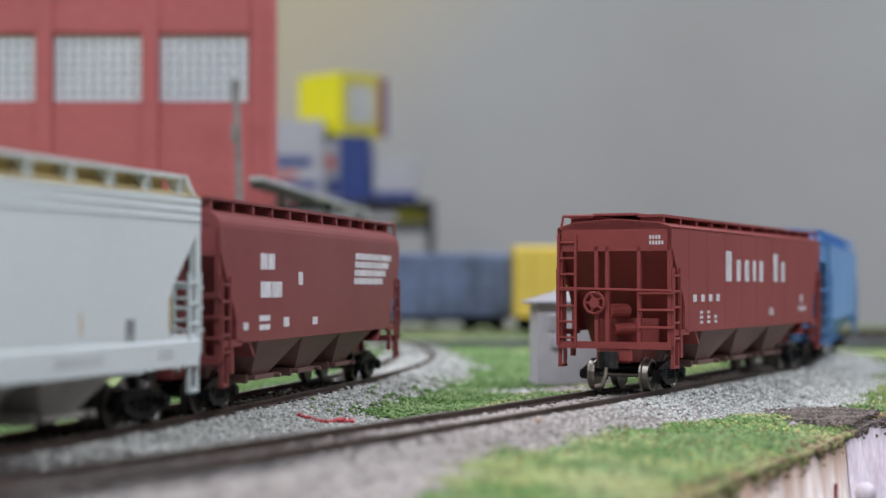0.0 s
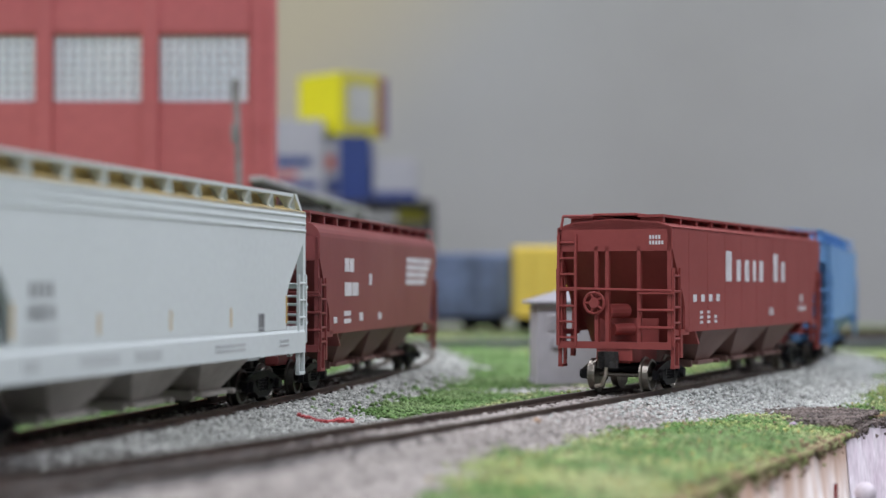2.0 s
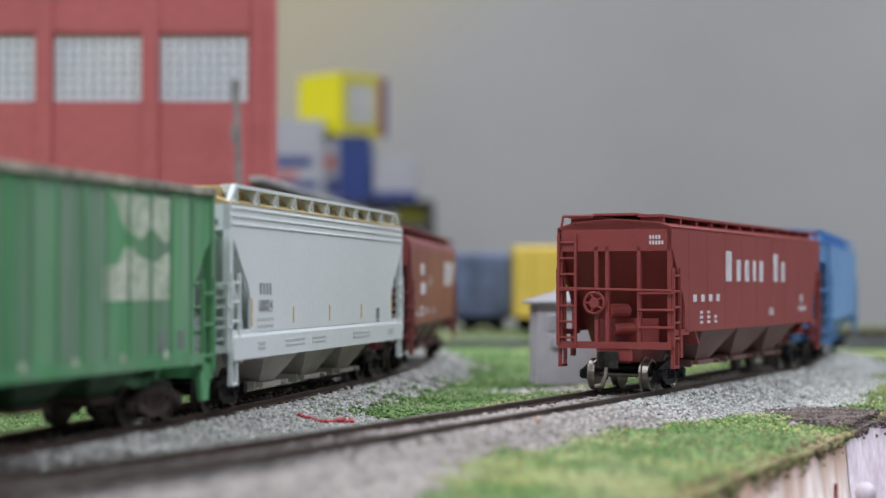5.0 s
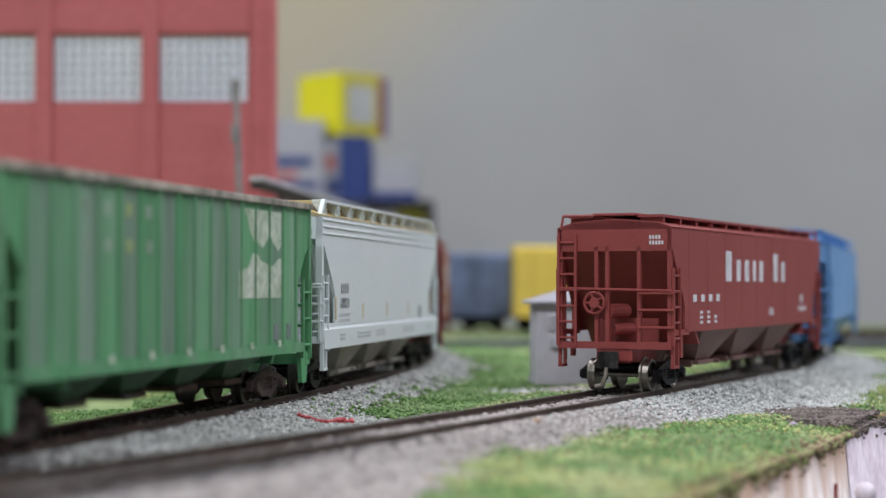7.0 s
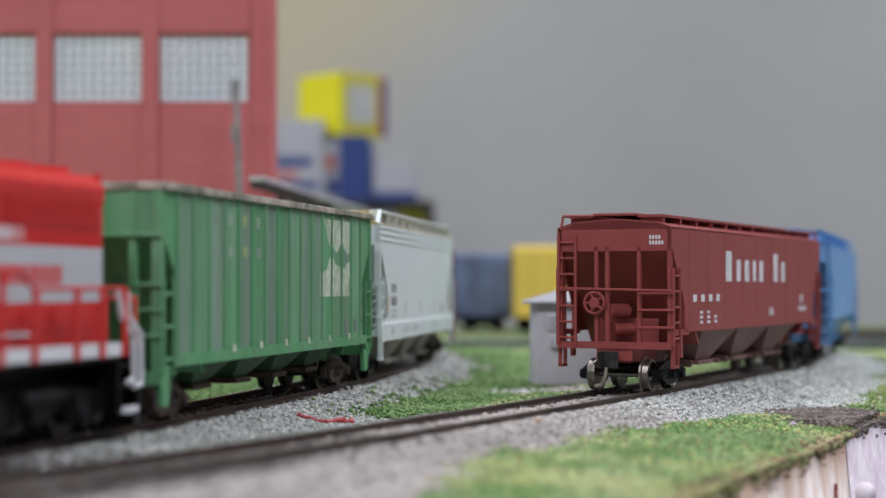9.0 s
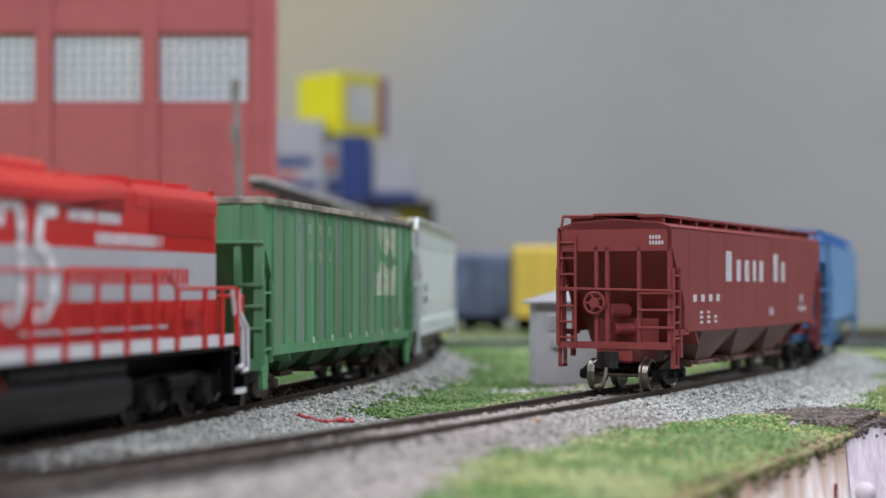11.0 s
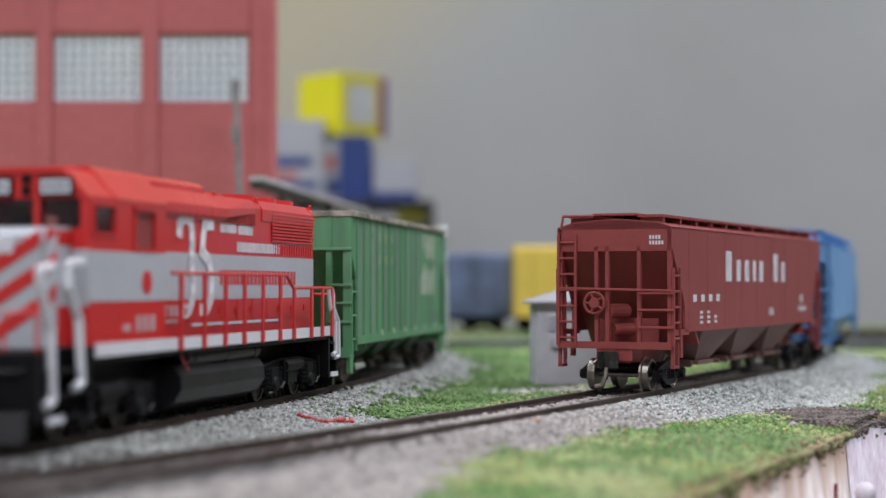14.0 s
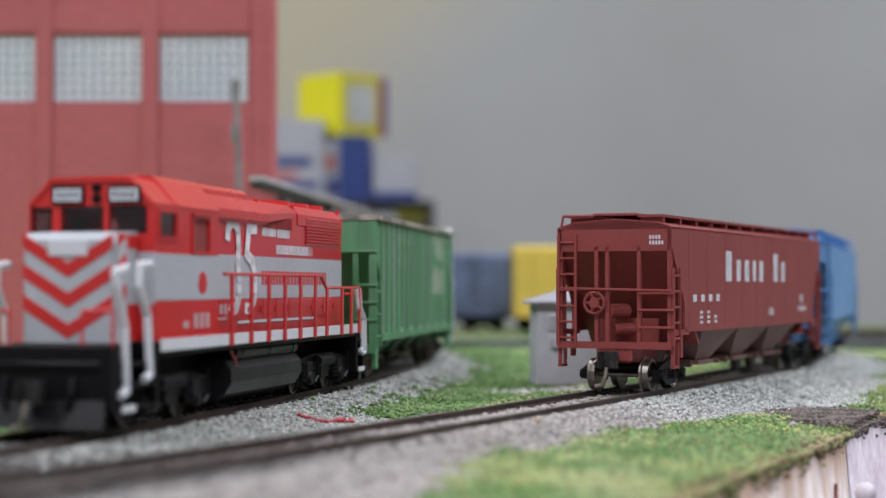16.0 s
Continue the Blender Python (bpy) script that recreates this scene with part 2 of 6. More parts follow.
def tube(bm, a, b, r0, r1=None, n=8):
    a, b = Vector(a), Vector(b)
    d = b - a
    r1 = r0 if r1 is None else r1
    q = d.to_track_quat("Z", "Y").to_matrix().to_4x4()
    bmesh.ops.create_cone(bm, cap_ends=True, segments=n, radius1=r0, radius2=r1, depth=d.length, matrix=Matrix.Translation((a + b) / 2) @ q)


def pipe(bm, pts, r, n=8):
    for a, b in zip(pts[:-1], pts[1:]):
        tube(bm, a, b, r, n=n)
    for p in pts[1:-1]:
        bmesh.ops.create_icosphere(bm, subdivisions=1, radius=r * 1.02, matrix=Matrix.Translation(p))


def prism(bm, profile, axis, a0, a1):
    """Extrude a closed 2D outline: axis 'x': (y, z); 'y': (x, z); 'z': (x, y)."""
    def at(p, a):
        return {"x": (a, p[0], p[1]), "y": (p[0], a, p[1]), "z": (p[0], p[1], a)}[axis]
    lo, hi = [bm.verts.new(at(p, a0)) for p in profile], [bm.verts.new(at(p, a1)) for p in profile]
    n = len(profile)
    bm.faces.new(lo)
    bm.faces.new(hi[::-1])
    for i in range(n):
        bm.faces.new((lo[i], lo[(i + 1) % n], hi[(i + 1) % n], hi[i]))


def loft(bm, rings):
    vs = [[bm.verts.new(p) for p in r] for r in rings]
    n = len(vs[0])
    bm.faces.new(vs[0])
    bm.faces.new(vs[-1][::-1])
    for a, b in zip(vs[:-1], vs[1:]):
        for i in range(n):
            bm.faces.new((a[i], a[(i + 1) % n], b[(i + 1) % n], b[i]))


def part(name, bm, material, parent, label="", smooth=False):
    bmesh.ops.recalc_face_normals(bm, faces=bm.faces)
    bmesh.ops.scale(bm, vec=(MM, MM, MM), verts=bm.verts)
    me = bpy.data.meshes.new(name)
    bm.to_mesh(me)
    bm.free()
    me.materials.append(material)
    if smooth:
        me.polygons.foreach_set("use_smooth", [True] * len(me.polygons))
    ob = new(name, me)
    if parent:
        ob.parent = parent
    if label:
        ob["label"] = label
    return ob


def boxpart(name, material, parent, *dims, bev=0.0, label=""):
    bm = bmesh.new()
    box(bm, *dims, bev=bev)
    return part(name, bm, material, parent, label)


def thing(name, label, category, m=None, group="", kind=""):
    ob = tagged(new(name), label, category, group, kind)
    ob.empty_display_size = 0.01
    if m is not None:
        ob.matrix_basis = m
    return ob


def flat(name, verts, faces, materials, face_mat=None, smooth=False):
    me = bpy.data.meshes.new(name)
    me.from_pydata(verts, [], faces)
    for m in materials:
        me.materials.append(m)
    if face_mat is not None:
        me.polygons.foreach_set("material_index", face_mat)
    if smooth:
        me.polygons.foreach_set("use_smooth", [True] * len(me.polygons))
    me.update()
    return new(name, me)


# ---- the two tracks' centre lines ----


class Line:
    """A curve in the plan: heading is measured from +y towards +x; s in millimetres."""

    def __init__(self, x0, y0, heading, bend, lo, hi, step=2.0):
        self.s = np.arange(lo, hi + step, step)
        k = np.array([bend(q) for q in self.s])
        t = np.concatenate([[0], np.cumsum((k[1:] + k[:-1]) / 2 * step)])
        t += heading - np.interp(0, self.s, t)
        mid = (t[1:] + t[:-1]) / 2
        x, y = (np.concatenate([[0], np.cumsum(f(mid) * step)]) for f in (np.sin, np.cos))
        self.x, self.y, self.t = x + x0 - np.interp(0, self.s, x), y + y0 - np.interp(0, self.s, y), t

    def at(self, s, side=0.0):
        x, y, t = (np.interp(s, self.s, a) for a in (self.x, self.y, self.t))
        return x + side * math.cos(t), y - side * math.sin(t), t

    def carriage(self, s, b, z=0.0):
        """Pose of a car whose two trucks stand at s - b and s + b."""
        a, c = self.at(s - b), self.at(s + b)
        return pose((a[0] + c[0]) / 2 * MM, (a[1] + c[1]) / 2 * MM, z * MM, 0, 0, math.degrees(math.atan2(c[1] - a[1], c[0] - a[0])))

    def distance(self, x, y):
        """Distance of points of the plan from the line, and the side (right is positive)."""
        best, sign = np.full(x.shape, 1e9), np.zeros(x.shape)
        for i in range(0, len(self.s), 4):
            dx, dy = x - self.x[i], y - self.y[i]
            d = np.hypot(dx, dy)
            w = d < best
            best = np.where(w, d, best)
            sign = np.where(w, np.sign(dx * math.cos(self.t[i]) - dy * math.sin(self.t[i])), sign)
        return best, sign


def train_bend(s):
    u = min(max(s / 100, -1.0), 3.2)
    return (-0.03838 + 0.02158 * u - 0.01276 * u * u) / 100


def siding_bend(s):
    return float(np.interp(s, [-420, -250, -120, 0, 130, 200, 300, 420, 700], [-0.0004, -0.0004, -0.0002, -0.0001, -0.0003, -0.0011, -0.0014, -0.0016, -0.0016]))


TRAIN = Line(-76.6, 400.0, 0.245, train_bend, -520, 820)
TRAIN_Z = -0.6  # the main line's railhead lies a little lower than the siding's
SIDING = Line(50.3, 504.9, 0.449, siding_bend, -420, 700)

# ---- room ----


def room():
    bm = bmesh.new()
    box(bm, -2600, 2600, -2000, 2400, -1010, -1000)
    tagged(part("floor", bm, M_FLOOR, None), "grey concrete floor below the layout", "floor", kind="structure")
    bm = bmesh.new()
    box(bm, -2600, 2600, -2000, 2400, 1480, 1500)
    tagged(part("ceiling", bm, M_CEIL, None), "plain white painted ceiling", "ceiling", kind="structure")
    bm = bmesh.new()
    box(bm, -2600, 2600, 2200, 2260, -1000, 1480)
    tagged(part("wall_north", bm, M_BACKDROP, None), "smooth grey painted wall, warm corner light painted in as beige", "wall", kind="structure")
    for nm, dims in (("wall_west", (-2660, -2600, -2000, 2260, -1000, 1480)), ("wall_east", (2600, 2660, -2000, 2260, -1000, 1480)),
                     ("wall_south", (-2600, 2600, -2060, -2000, -1000, 1480))):
        bm = bmesh.new()
        box(bm, *dims)
        tagged(part(nm, bm, M_ROOM, None), "plain grey painted room wall", "wall", kind="structure")
    for lx, ly in LAMP_PLACES:
        bm = bmesh.new()
        box(bm, -600, 600, -160, 160, 0, 20, bev=4)
        ob = tagged(part("ceiling_fixture", bm, M_FIXTURE, None), "long white ceiling light fixture", "light", group="ceiling fixtures")
        ob.matrix_basis = pose(lx, ly, 1.46)


room()

# ---- layout ground ----


def edge_x(y):
    return 45 + (y - 316) * 0.448 + 0.8 * np.sin(y / 21.0) + 0.45 * np.sin(y / 9.0 + 1)


def smooth_noise(x, y, size, seed=0.0):
    return np.array([noise.noise((a / size + seed, b / size, 3.7)) for a, b in zip(np.ravel(x), np.ravel(y))]).reshape(np.shape(x))


def ballast_here(x, y, wob):
    dt, st = TRAIN.distance(x, y)
    ds, ss = SIDING.distance(x, y)
    near_gap = (st > 0) & (ss < 0) & (y < 500 + wob * 26)
    right = np.interp(y, [280, 300, 330, 367, 430, 470, 520, 600, 700], [50, 45, 36, 28, 30, 37, 56, 48, 40])
    main = np.where(st > 0, np.interp(y, [420, 550, 750, 800], [26, 29, 33, 30]), 22)
    yard = ((x - 40) / 24) ** 2 + ((y - 612) / 26) ** 2 < 1 + wob
    return yard | (dt < main + wob * 11) | ((ds < right + wob * 7) & (ss > 0)) | ((ds < 19 + wob * 5) & (ss <= 0)) | near_gap


def dark_bed(x, y):
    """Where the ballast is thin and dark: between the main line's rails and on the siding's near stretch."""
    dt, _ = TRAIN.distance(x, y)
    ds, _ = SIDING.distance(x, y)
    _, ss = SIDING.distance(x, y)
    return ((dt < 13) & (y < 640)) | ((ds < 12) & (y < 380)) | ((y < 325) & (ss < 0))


def ground_height(x, y):
    dt, _ = TRAIN.distance(x, y)
    ds, _ = SIDING.distance(x, y)
    d = np.minimum(dt, ds)
    return np.interp(d, [0, 15, 29, 60], [-2.0, -2.1, -6.0, -7.2]) + TRAIN_Z * np.clip((ds - dt) / 20 + 0.5, 0, 1)


def ground():
    ys = np.concatenate([np.arange(-260, 260, 40), np.arange(260, 900, 6), np.arange(900, 1700, 50)])
    vs = np.concatenate([np.arange(0, 240, 4.0), np.arange(240, 520, 16), np.arange(520, 2000, 90)])
    Y = np.repeat(ys[:, None], len(vs), 1)
    X = edge_x(Y) - vs[None, :]
    wob = smooth_noise(X, Y, 14)
    Z = ground_height(X, Y) + wob * 0.6
    Z -= np.exp(-vs / 6.0)[None, :] * (2.0 + smooth_noise(X, Y, 8, 9))
    B = ballast_here(X, Y, wob)
    D = dark_bed(X, Y)
    n, k = X.shape
    verts = np.stack([X, Y, Z], -1).reshape(-1, 3) * MM
    faces, fm = [], []
    for i in range(n - 1):
        for j in range(k - 1):
            faces.append((i * k + j, (i + 1) * k + j, (i + 1) * k + j + 1, i * k + j + 1))
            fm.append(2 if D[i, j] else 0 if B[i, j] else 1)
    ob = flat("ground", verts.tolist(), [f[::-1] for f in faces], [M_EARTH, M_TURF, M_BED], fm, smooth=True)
    tagged(ob, "model landscape base of turf and gravel bed", "ground", kind="structure")
    # the layout's board below it
    sy = np.array([-260, 300, 420, 458, 500, 900, 1690])
    bm = bmesh.new()
    pts = [(float(edge_x(np.array(q))) - 5.0, float(q)) for q in sy] + [(-1500, 1690), (-1500, -260)]
    prism(bm, pts, "z", -60, -11)
    tagged(part("layout_board", bm, M_FASCIA, None), "thick baseboard under the model landscape", "board", kind="structure")


ground()


def fascia():
    """Stained facing along the layout's edge, then a pale plaster piece past its corner."""
    def strip(name, y0, y1, out, material, label, z1=-9.0):
        bm = bmesh.new()
        q = np.arange(y0, y1 + 0.1, 5.0)
        top = [(float(edge_x(np.array(a))) + out - 2.0, float(a)) for a in q]
        a = [bm.verts.new((x + 0.25 * math.sin(y * 0.07), y, z1 + 0.5 * math.sin(y * 0.19) - 0.3 * math.sin(y * 0.43))) for x, y in top]
        b = [bm.verts.new((x + 4.0, y, -60)) for x, y in top]
        c = [bm.verts.new((x - 5, y + 1, -8.2)) for x, y in top]
        for i in range(len(q) - 1):
            bm.faces.new((b[i], b[i + 1], a[i + 1], a[i]))
            bm.faces.new((a[i], a[i + 1], c[i + 1], c[i]))
        return tagged(part(name, bm, material, None, smooth=True), label, "fascia", kind="structure")
    strip("fascia_1", -250, 450, 1.5, M_FASCIA, "beige layout edge with rusty brown stains")
    strip("fascia_2", 449, 1300, 1.8, M_PLASTER, "pale lilac rough plaster layout edge", z1=-8.8)


fascia()

# ---- railway cars ----
ROLL = {}


def wheelset(parent, x, metal, key=None):
    """One axle with two flanged wheels, turning about y at railhead + 4.8."""
    bm = bmesh.new()
    for sgn in (-1, 1):
        rings = [(6.9, 1.4), (6.9, 5.45), (7.5, 5.45), (7.7, 4.8), (9.4, 4.7), (9.5, 4.0), (9.1, 3.7), (8.7, 1.9), (9.2, 1.2), (9.8, 0.6)]
        n = 32
        loft(bm, [[(r * math.cos(2 * math.pi * i / n), sgn * w, r * math.sin(2 * math.pi * i / n)) for i in range(n)] for w, r in rings])
    tube(bm, (0, -7, 0), (0, 7, 0), 0.75, n=10)
    ob = part("wheelset", bm, metal, parent, "metal axle with two wheels")
    ob.location = (x * MM, 0, 4.8 * MM)
    if key:
        ROLL.setdefault(key, []).append(ob)
    return ob


def truck(parent, x, material, metal, key=None, wheelbase=20.0):
    bm = bmesh.new()
    h = wheelbase / 2
    for sgn in (-1, 1):
        y0, y1 = sorted((sgn * 10.2, sgn * 11.8))
        for seg in ([(-h - 2.6, 3.6), (-h - 2.6, 6.2), (-h + 1, 7.4), (-3.6, 8.6), (3.6, 8.6), (h - 1, 7.4), (h + 2.6, 6.2), (h + 2.6, 3.6), (h - 1.6, 3.6), (h - 3, 5.9), (4.4, 6.8), (-4.4, 6.8), (-h + 3, 5.9), (-h + 1.6, 3.6)],
                    [(-h + 1.2, 4.6), (-h + 2.6, 5.6), (-3.4, 3.3), (3.4, 3.3), (h - 2.6, 5.6), (h - 1.2, 4.6), (4.0, 1.7), (-4.0, 1.7)],
                    [(-4.6, 2.4), (-3.5, 2.4), (-3.5, 7.8), (-4.6, 7.8)], [(3.5, 2.4), (4.6, 2.4), (4.6, 7.8), (3.5, 7.8)]):
            prism(bm, seg, "y", y0, y1)
        for q in (-h, h):
            tube(bm, (q, sgn * 10.8, 4.8), (q, sgn * 13.0, 4.8), 1.7, 1.4, n=12)
    box(bm, -2.6, 2.6, -11, 11, 4.6, 8.2)
    box(bm, -h - 1.5, -h + 5.4, -6.0, 6.0, 6.3, 7.3)
    box(bm, h - 5.4, h + 1.5, -6.0, 6.0, 6.3, 7.3)
    ob = part("truck", bm, material, parent, "dark cast truck sideframes")
    ob.location = (x * MM, 0, 0)
    for sgn in (-1, 1):
        bm = bmesh.new()
        for q in (-2.2, 0.0, 2.2):
            for k in range(4):
                tube(bm, (q, sgn * 11.0, 3.4 + k * 0.85), (q, sgn * 11.0, 3.9 + k * 0.85), 0.95, n=8)
        part("spring_pack", bm, material, ob)
    for q in (-h, h):
        wheelset(ob, q, metal, key)
    return ob


def coupler(parent, x, sgn, droop=True):
    bm = bmesh.new()
    box(bm, min(x, x + sgn * 4), max(x, x + sgn * 4), -1.5, 1.5, 8.4, 11.2, bev=0.3)
    prism(bm, [(x + sgn * 3.4, -2.6), (x + sgn * 3.4, 2.4), (x + sgn * 6.2, 3.0), (x + sgn * 7.4, 2.2), (x + sgn * 5.6, 1.0), (x + sgn * 5.6, -0.8), (x + sgn * 7.6, -1.2), (x + sgn * 7.6, -2.9), (x + sgn * 6.0, -3.4)], "z", 7.2, 12.0)
    ob = part("coupler", bm, M_COUPLER, parent, "dark metal knuckle coupler")
    bm = bmesh.new()
    pipe(bm, [(x + sgn * 6.0, 0.3, 7.4), (x + sgn * 6.2, 0.6, 4.6), (x + sgn * 5.2, 2.0, 2.2), (x + sgn * 4.6, 4.2, 1.8)], 0.55)
    part("uncoupling_wire", bm, M_BRASS, ob, "bent bronze uncoupling wire")
    return ob


def ladder(parent, material, plane, p, a0, a1, z0, z1, rungs, r=0.36):
    """A ladder with two stiles and single rungs; plane 'end': across y at x = p, 'side': along x at y = p."""
    def at(a, z):
        return (p, a, z) if plane == "end" else (a, p, z)
    bm = bmesh.new()
    for a in (a0, a1):
        q = at(a, 0)
        box(bm, q[0] - 0.38, q[0] + 0.38, q[1] - 0.38, q[1] + 0.38, z0, z1)
    ob = part("ladder", bm, material, parent)
    for i in range(rungs):
        z = z0 + (z1 - z0) * (i + 0.5) / rungs
        bm = bmesh.new()
        tube(bm, at(a0 - 0.4, z), at(a1 + 0.4, z), r, n=6)
        part("rung", bm, material, ob)
    return ob


def stirrup(parent, material, x, y, z1, z0=7.4):
    bm = bmesh.new()
    box(bm, x - 2.4, x - 1.7, y - 0.5, y + 0.5, z0, z1)
    box(bm, x + 1.7, x + 2.4, y - 0.5, y + 0.5, z0, z1)
    box(bm, x - 2.4, x + 2.4, y - 0.6, y + 0.6, z0 - 0.4, z0 + 0.4)
    return part("step", bm, material, parent)


def bars(parent, material, rows, y, name="marking"):
    """Plain bars on a side: rows of (x0, x1, z0, z1), proud of the plane y."""
    for x0, x1, z0, z1 in rows:
        bm = bmesh.new()
        box(bm, x0, x1, min(y, y - 0.12), max(y, y + 0.12), z0, z1)
        part(name, bm, material, parent)


def covered_hopper(name, label, body, dark, hl, w, sill, eave, top, m, wheel=M_WHEEL, side_frame=M_BLACK, key=None,
                   round_top=0.0, deep_sill=0.0, edge_walk=False, trough=None, truck_in=17.0, bays=3, cut_k=1.0, bay_low=7.4, group="railway cars"):
    car = thing(name, label, "railway car", m, group)
    # side sheets with cut-back lower corners
    cut = [(a * cut_k, z) for a, z in ((0.0, eave - 6.5), (4.0, eave - 12.0), (10.5, eave - 20.5), (12.0, eave - 24), (12.0, sill))]
    prof = [(-hl + a, z) for a, z in cut] + [(hl - a, z) for a, z in cut[::-1]] + [(hl, eave), (-hl, eave)]
    for sgn in (-1, 1):
        bm = bmesh.new()
        prism(bm, prof, "y", *sorted((sgn * w, sgn * (w - 0.7))))
        side = part("side_panel", bm, body, car)
        if not edge_walk:
            for i in range(9 if not round_top else 0):
                x = -hl + 16 + i * (2 * hl - 32) / 8
                bm = bmesh.new()
                box(bm, x - 0.14, x + 0.14, sgn * w - 0.05, sgn * w + 0.05, sill + 1, eave - 1)
                part("seam", bm, body, side)
        else:
            for k, z in enumerate((eave - 1.4, eave - 3.4, eave - 5.4)):
                bm = bmesh.new()
                tube(bm, (-hl + 0.4, sgn * (w - 0.1), z), (hl - 0.4, sgn * (w - 0.1), z), 0.45, n=8)
                part("rib", bm, body, side)
    # roof
    bm = bmesh.new()
    if round_top:
        r = round_top
        arc = [(w - r + r * math.sin(a), eave + r * 0.72 * math.cos(a)) for a in [math.radians(90 - 15 * i) for i in range(7)]]
        prism(bm, arc + [(-y, z) for y, z in arc[::-1]], "x", -hl, hl)
    else:
        prism(bm, [(w, eave - 0.6), (w, eave), (w - 5, eave + 1.6), (0, eave + 2.6), (-w + 5, eave + 1.6), (-w, eave), (-w, eave - 0.6)], "x", -hl, hl)
    roof = part("roof", bm, trough if trough else body, car, "ochre dusted roof" if trough else "")
    rz = eave + (round_top * 0.72 if round_top else 2.4)
    for i in range(5):
        x = -hl + 24 + i * (2 * hl - 48) / 4
        bm = bmesh.new()
        box(bm, x - 14, x + 14, -4.0, 4.0, rz - 0.6, min(rz + 1.6, top - 0.3), bev=0.5)
        part("hatch", bm, body if not trough else M_TROUGH, roof)
    if trough:
        boxpart("hatch_trough", trough, roof, -hl + 9, hl - 9, -w + 5.4, w - 5.4, eave, top - 0.15, bev=0.5, label="ochre dusted hatch cover")
    # running boards on brackets
    if edge_walk:
        for sgn in (-1, 1):
            bm = bmesh.new()
            y0, y1 = sorted((sgn * (w - 1.0), sgn * (w - 5.0)))
            box(bm, -hl + 7, hl - 7, y0, y1, top - 0.9, top)
            walkb = part("running_board", bm, body, car)
            for i in range(11):
                x = -hl + 8 + i * (2 * hl - 16) / 10
                bm = bmesh.new()
                prism(bm, [(y0, top - 0.9), (y1, top - 0.9), (sgn * (w - 0.6), eave - 0.2), (sgn * (w - 2.6), eave)], "x", x - 0.8, x + 0.8)
                part("bracket", bm, body, walkb)
            for q in (-1, 1):
                bm = bmesh.new()
                prism(bm, [(q * (hl - 8), top), (q * (hl - 6), top), (q * hl, eave - 1), (q * (hl - 1.6), eave - 1)], "y", sgn * (w - 1.2) - 0.6, sgn * (w - 1.2) + 0.6)
                part("end_strut", bm, body, walkb)
    else:
        for sgn in (-1, 1):
            bm = bmesh.new()
            y0, y1 = sorted((sgn * 7.0, sgn * (w - 3.2)))
            box(bm, -hl + 1, hl - 1, y0, y1, top - 0.8, top)
            walkb = part("running_board", bm, body, car)
            for i in range(12):
                x = -hl + 3 + i * (2 * hl - 6) / 11
                bm = bmesh.new()
                box(bm, x - 0.7, x + 0.7, y0 + 0.3, y1 - 0.3, rz - 2.6, top - 0.8)
                part("bracket", bm, body, walkb)
            bm = bmesh.new()
            xe = -sgn * (hl + 0.2)
            pipe(bm, [(xe, sgn * (w - 1.3), eave - 0.4), (xe, sgn * (w - 2.0), top - 0.2), (xe, sgn * 6, top - 0.2)], 0.42)
            part("grab_iron", bm, body, walkb)
        for q in (-1, 1):
            bm = bmesh.new()
            box(bm, *sorted((q * (hl - 20), q * (hl + 0.4))), -6.6, 6.6, top - 0.3, top + 0.5, bev=0.2)
            part("end_walk", bm, body, car)
    # ends: header sheet, slope sheet, cage of posts, sill, ladders
    for q in (-1, 1):
        ex = q * hl
        bm = bmesh.new()
        prism(bm, [(w - 0.7, eave - 7.0), (w - 0.7, eave - 0.2), (w - 5, eave + 1.2), (0, eave + 2.2), (-w + 5, eave + 1.2), (-w + 0.7, eave - 0.2), (-w + 0.7, eave - 7.0)], "x", *sorted((ex, ex - q * 1.0)))
        end = part("end_sheet", bm, body, car)
        bm = bmesh.new()
        prism(bm, [(ex - q * 1.0, eave - 6.5), (ex - q * 2.2, eave - 6.5), (ex - q * 29, sill - 4), (ex - q * 27.5, sill - 4)], "y", -w + 0.7, w - 0.7)
        part("slope_sheet", bm, body, car, "sloping end sheet")
        bm = bmesh.new()
        box(bm, *sorted((ex - q * 12, ex - q * 11.3)), -w * 0.55, w * 0.55, sill - 4, sill + 4)
        part("bulkhead", bm, body, end)
        for y in (-w + 1.0, q * 7.6, -q * 2.2, -q * 5.6, w - 1.0):
            bm = bmesh.new()
            corner = abs(y) > w - 2
            t = (0.95 if edge_walk else 0.6) if corner else 0.55
            box(bm, *sorted((ex, ex - q * (2.2 if edge_walk and corner else 1.6))), y - t, y + t, sill - 4.5, eave - (5.5 if not corner else 0.5))
            part("end_post", bm, body, end)
        bm = bmesh.new()
        box(bm, *sorted((ex + q * 0.4, ex - q * 3.0)), -w + 0.3, w - 0.3, sill - 4.8, sill - 2.8)
        box(bm, *sorted((ex - q * 1.0, ex - q * 26)), -4.5, 4.5, sill - 9.0, sill - 3)
        box(bm, *sorted((ex, ex - q * 2.6)), -5.6, 5.6, sill - 8.4, sill - 4.4, bev=0.3)
        part("end_sill", bm, body, car)
        for z in (sill + 1.5, sill + 6.6, sill + 11.5):
            bm = bmesh.new()
            tube(bm, (ex + q * 0.5, -7.6, z), (ex + q * 0.5, -w - 0.4, z), 0.42, n=6)
            part("grab_iron", bm, body, end)
        bm = bmesh.new()
        tube(bm, (ex + q * 0.5, -w, sill + 12.2), (ex + q * 0.5, w, sill + 13.0), 0.42, n=6)
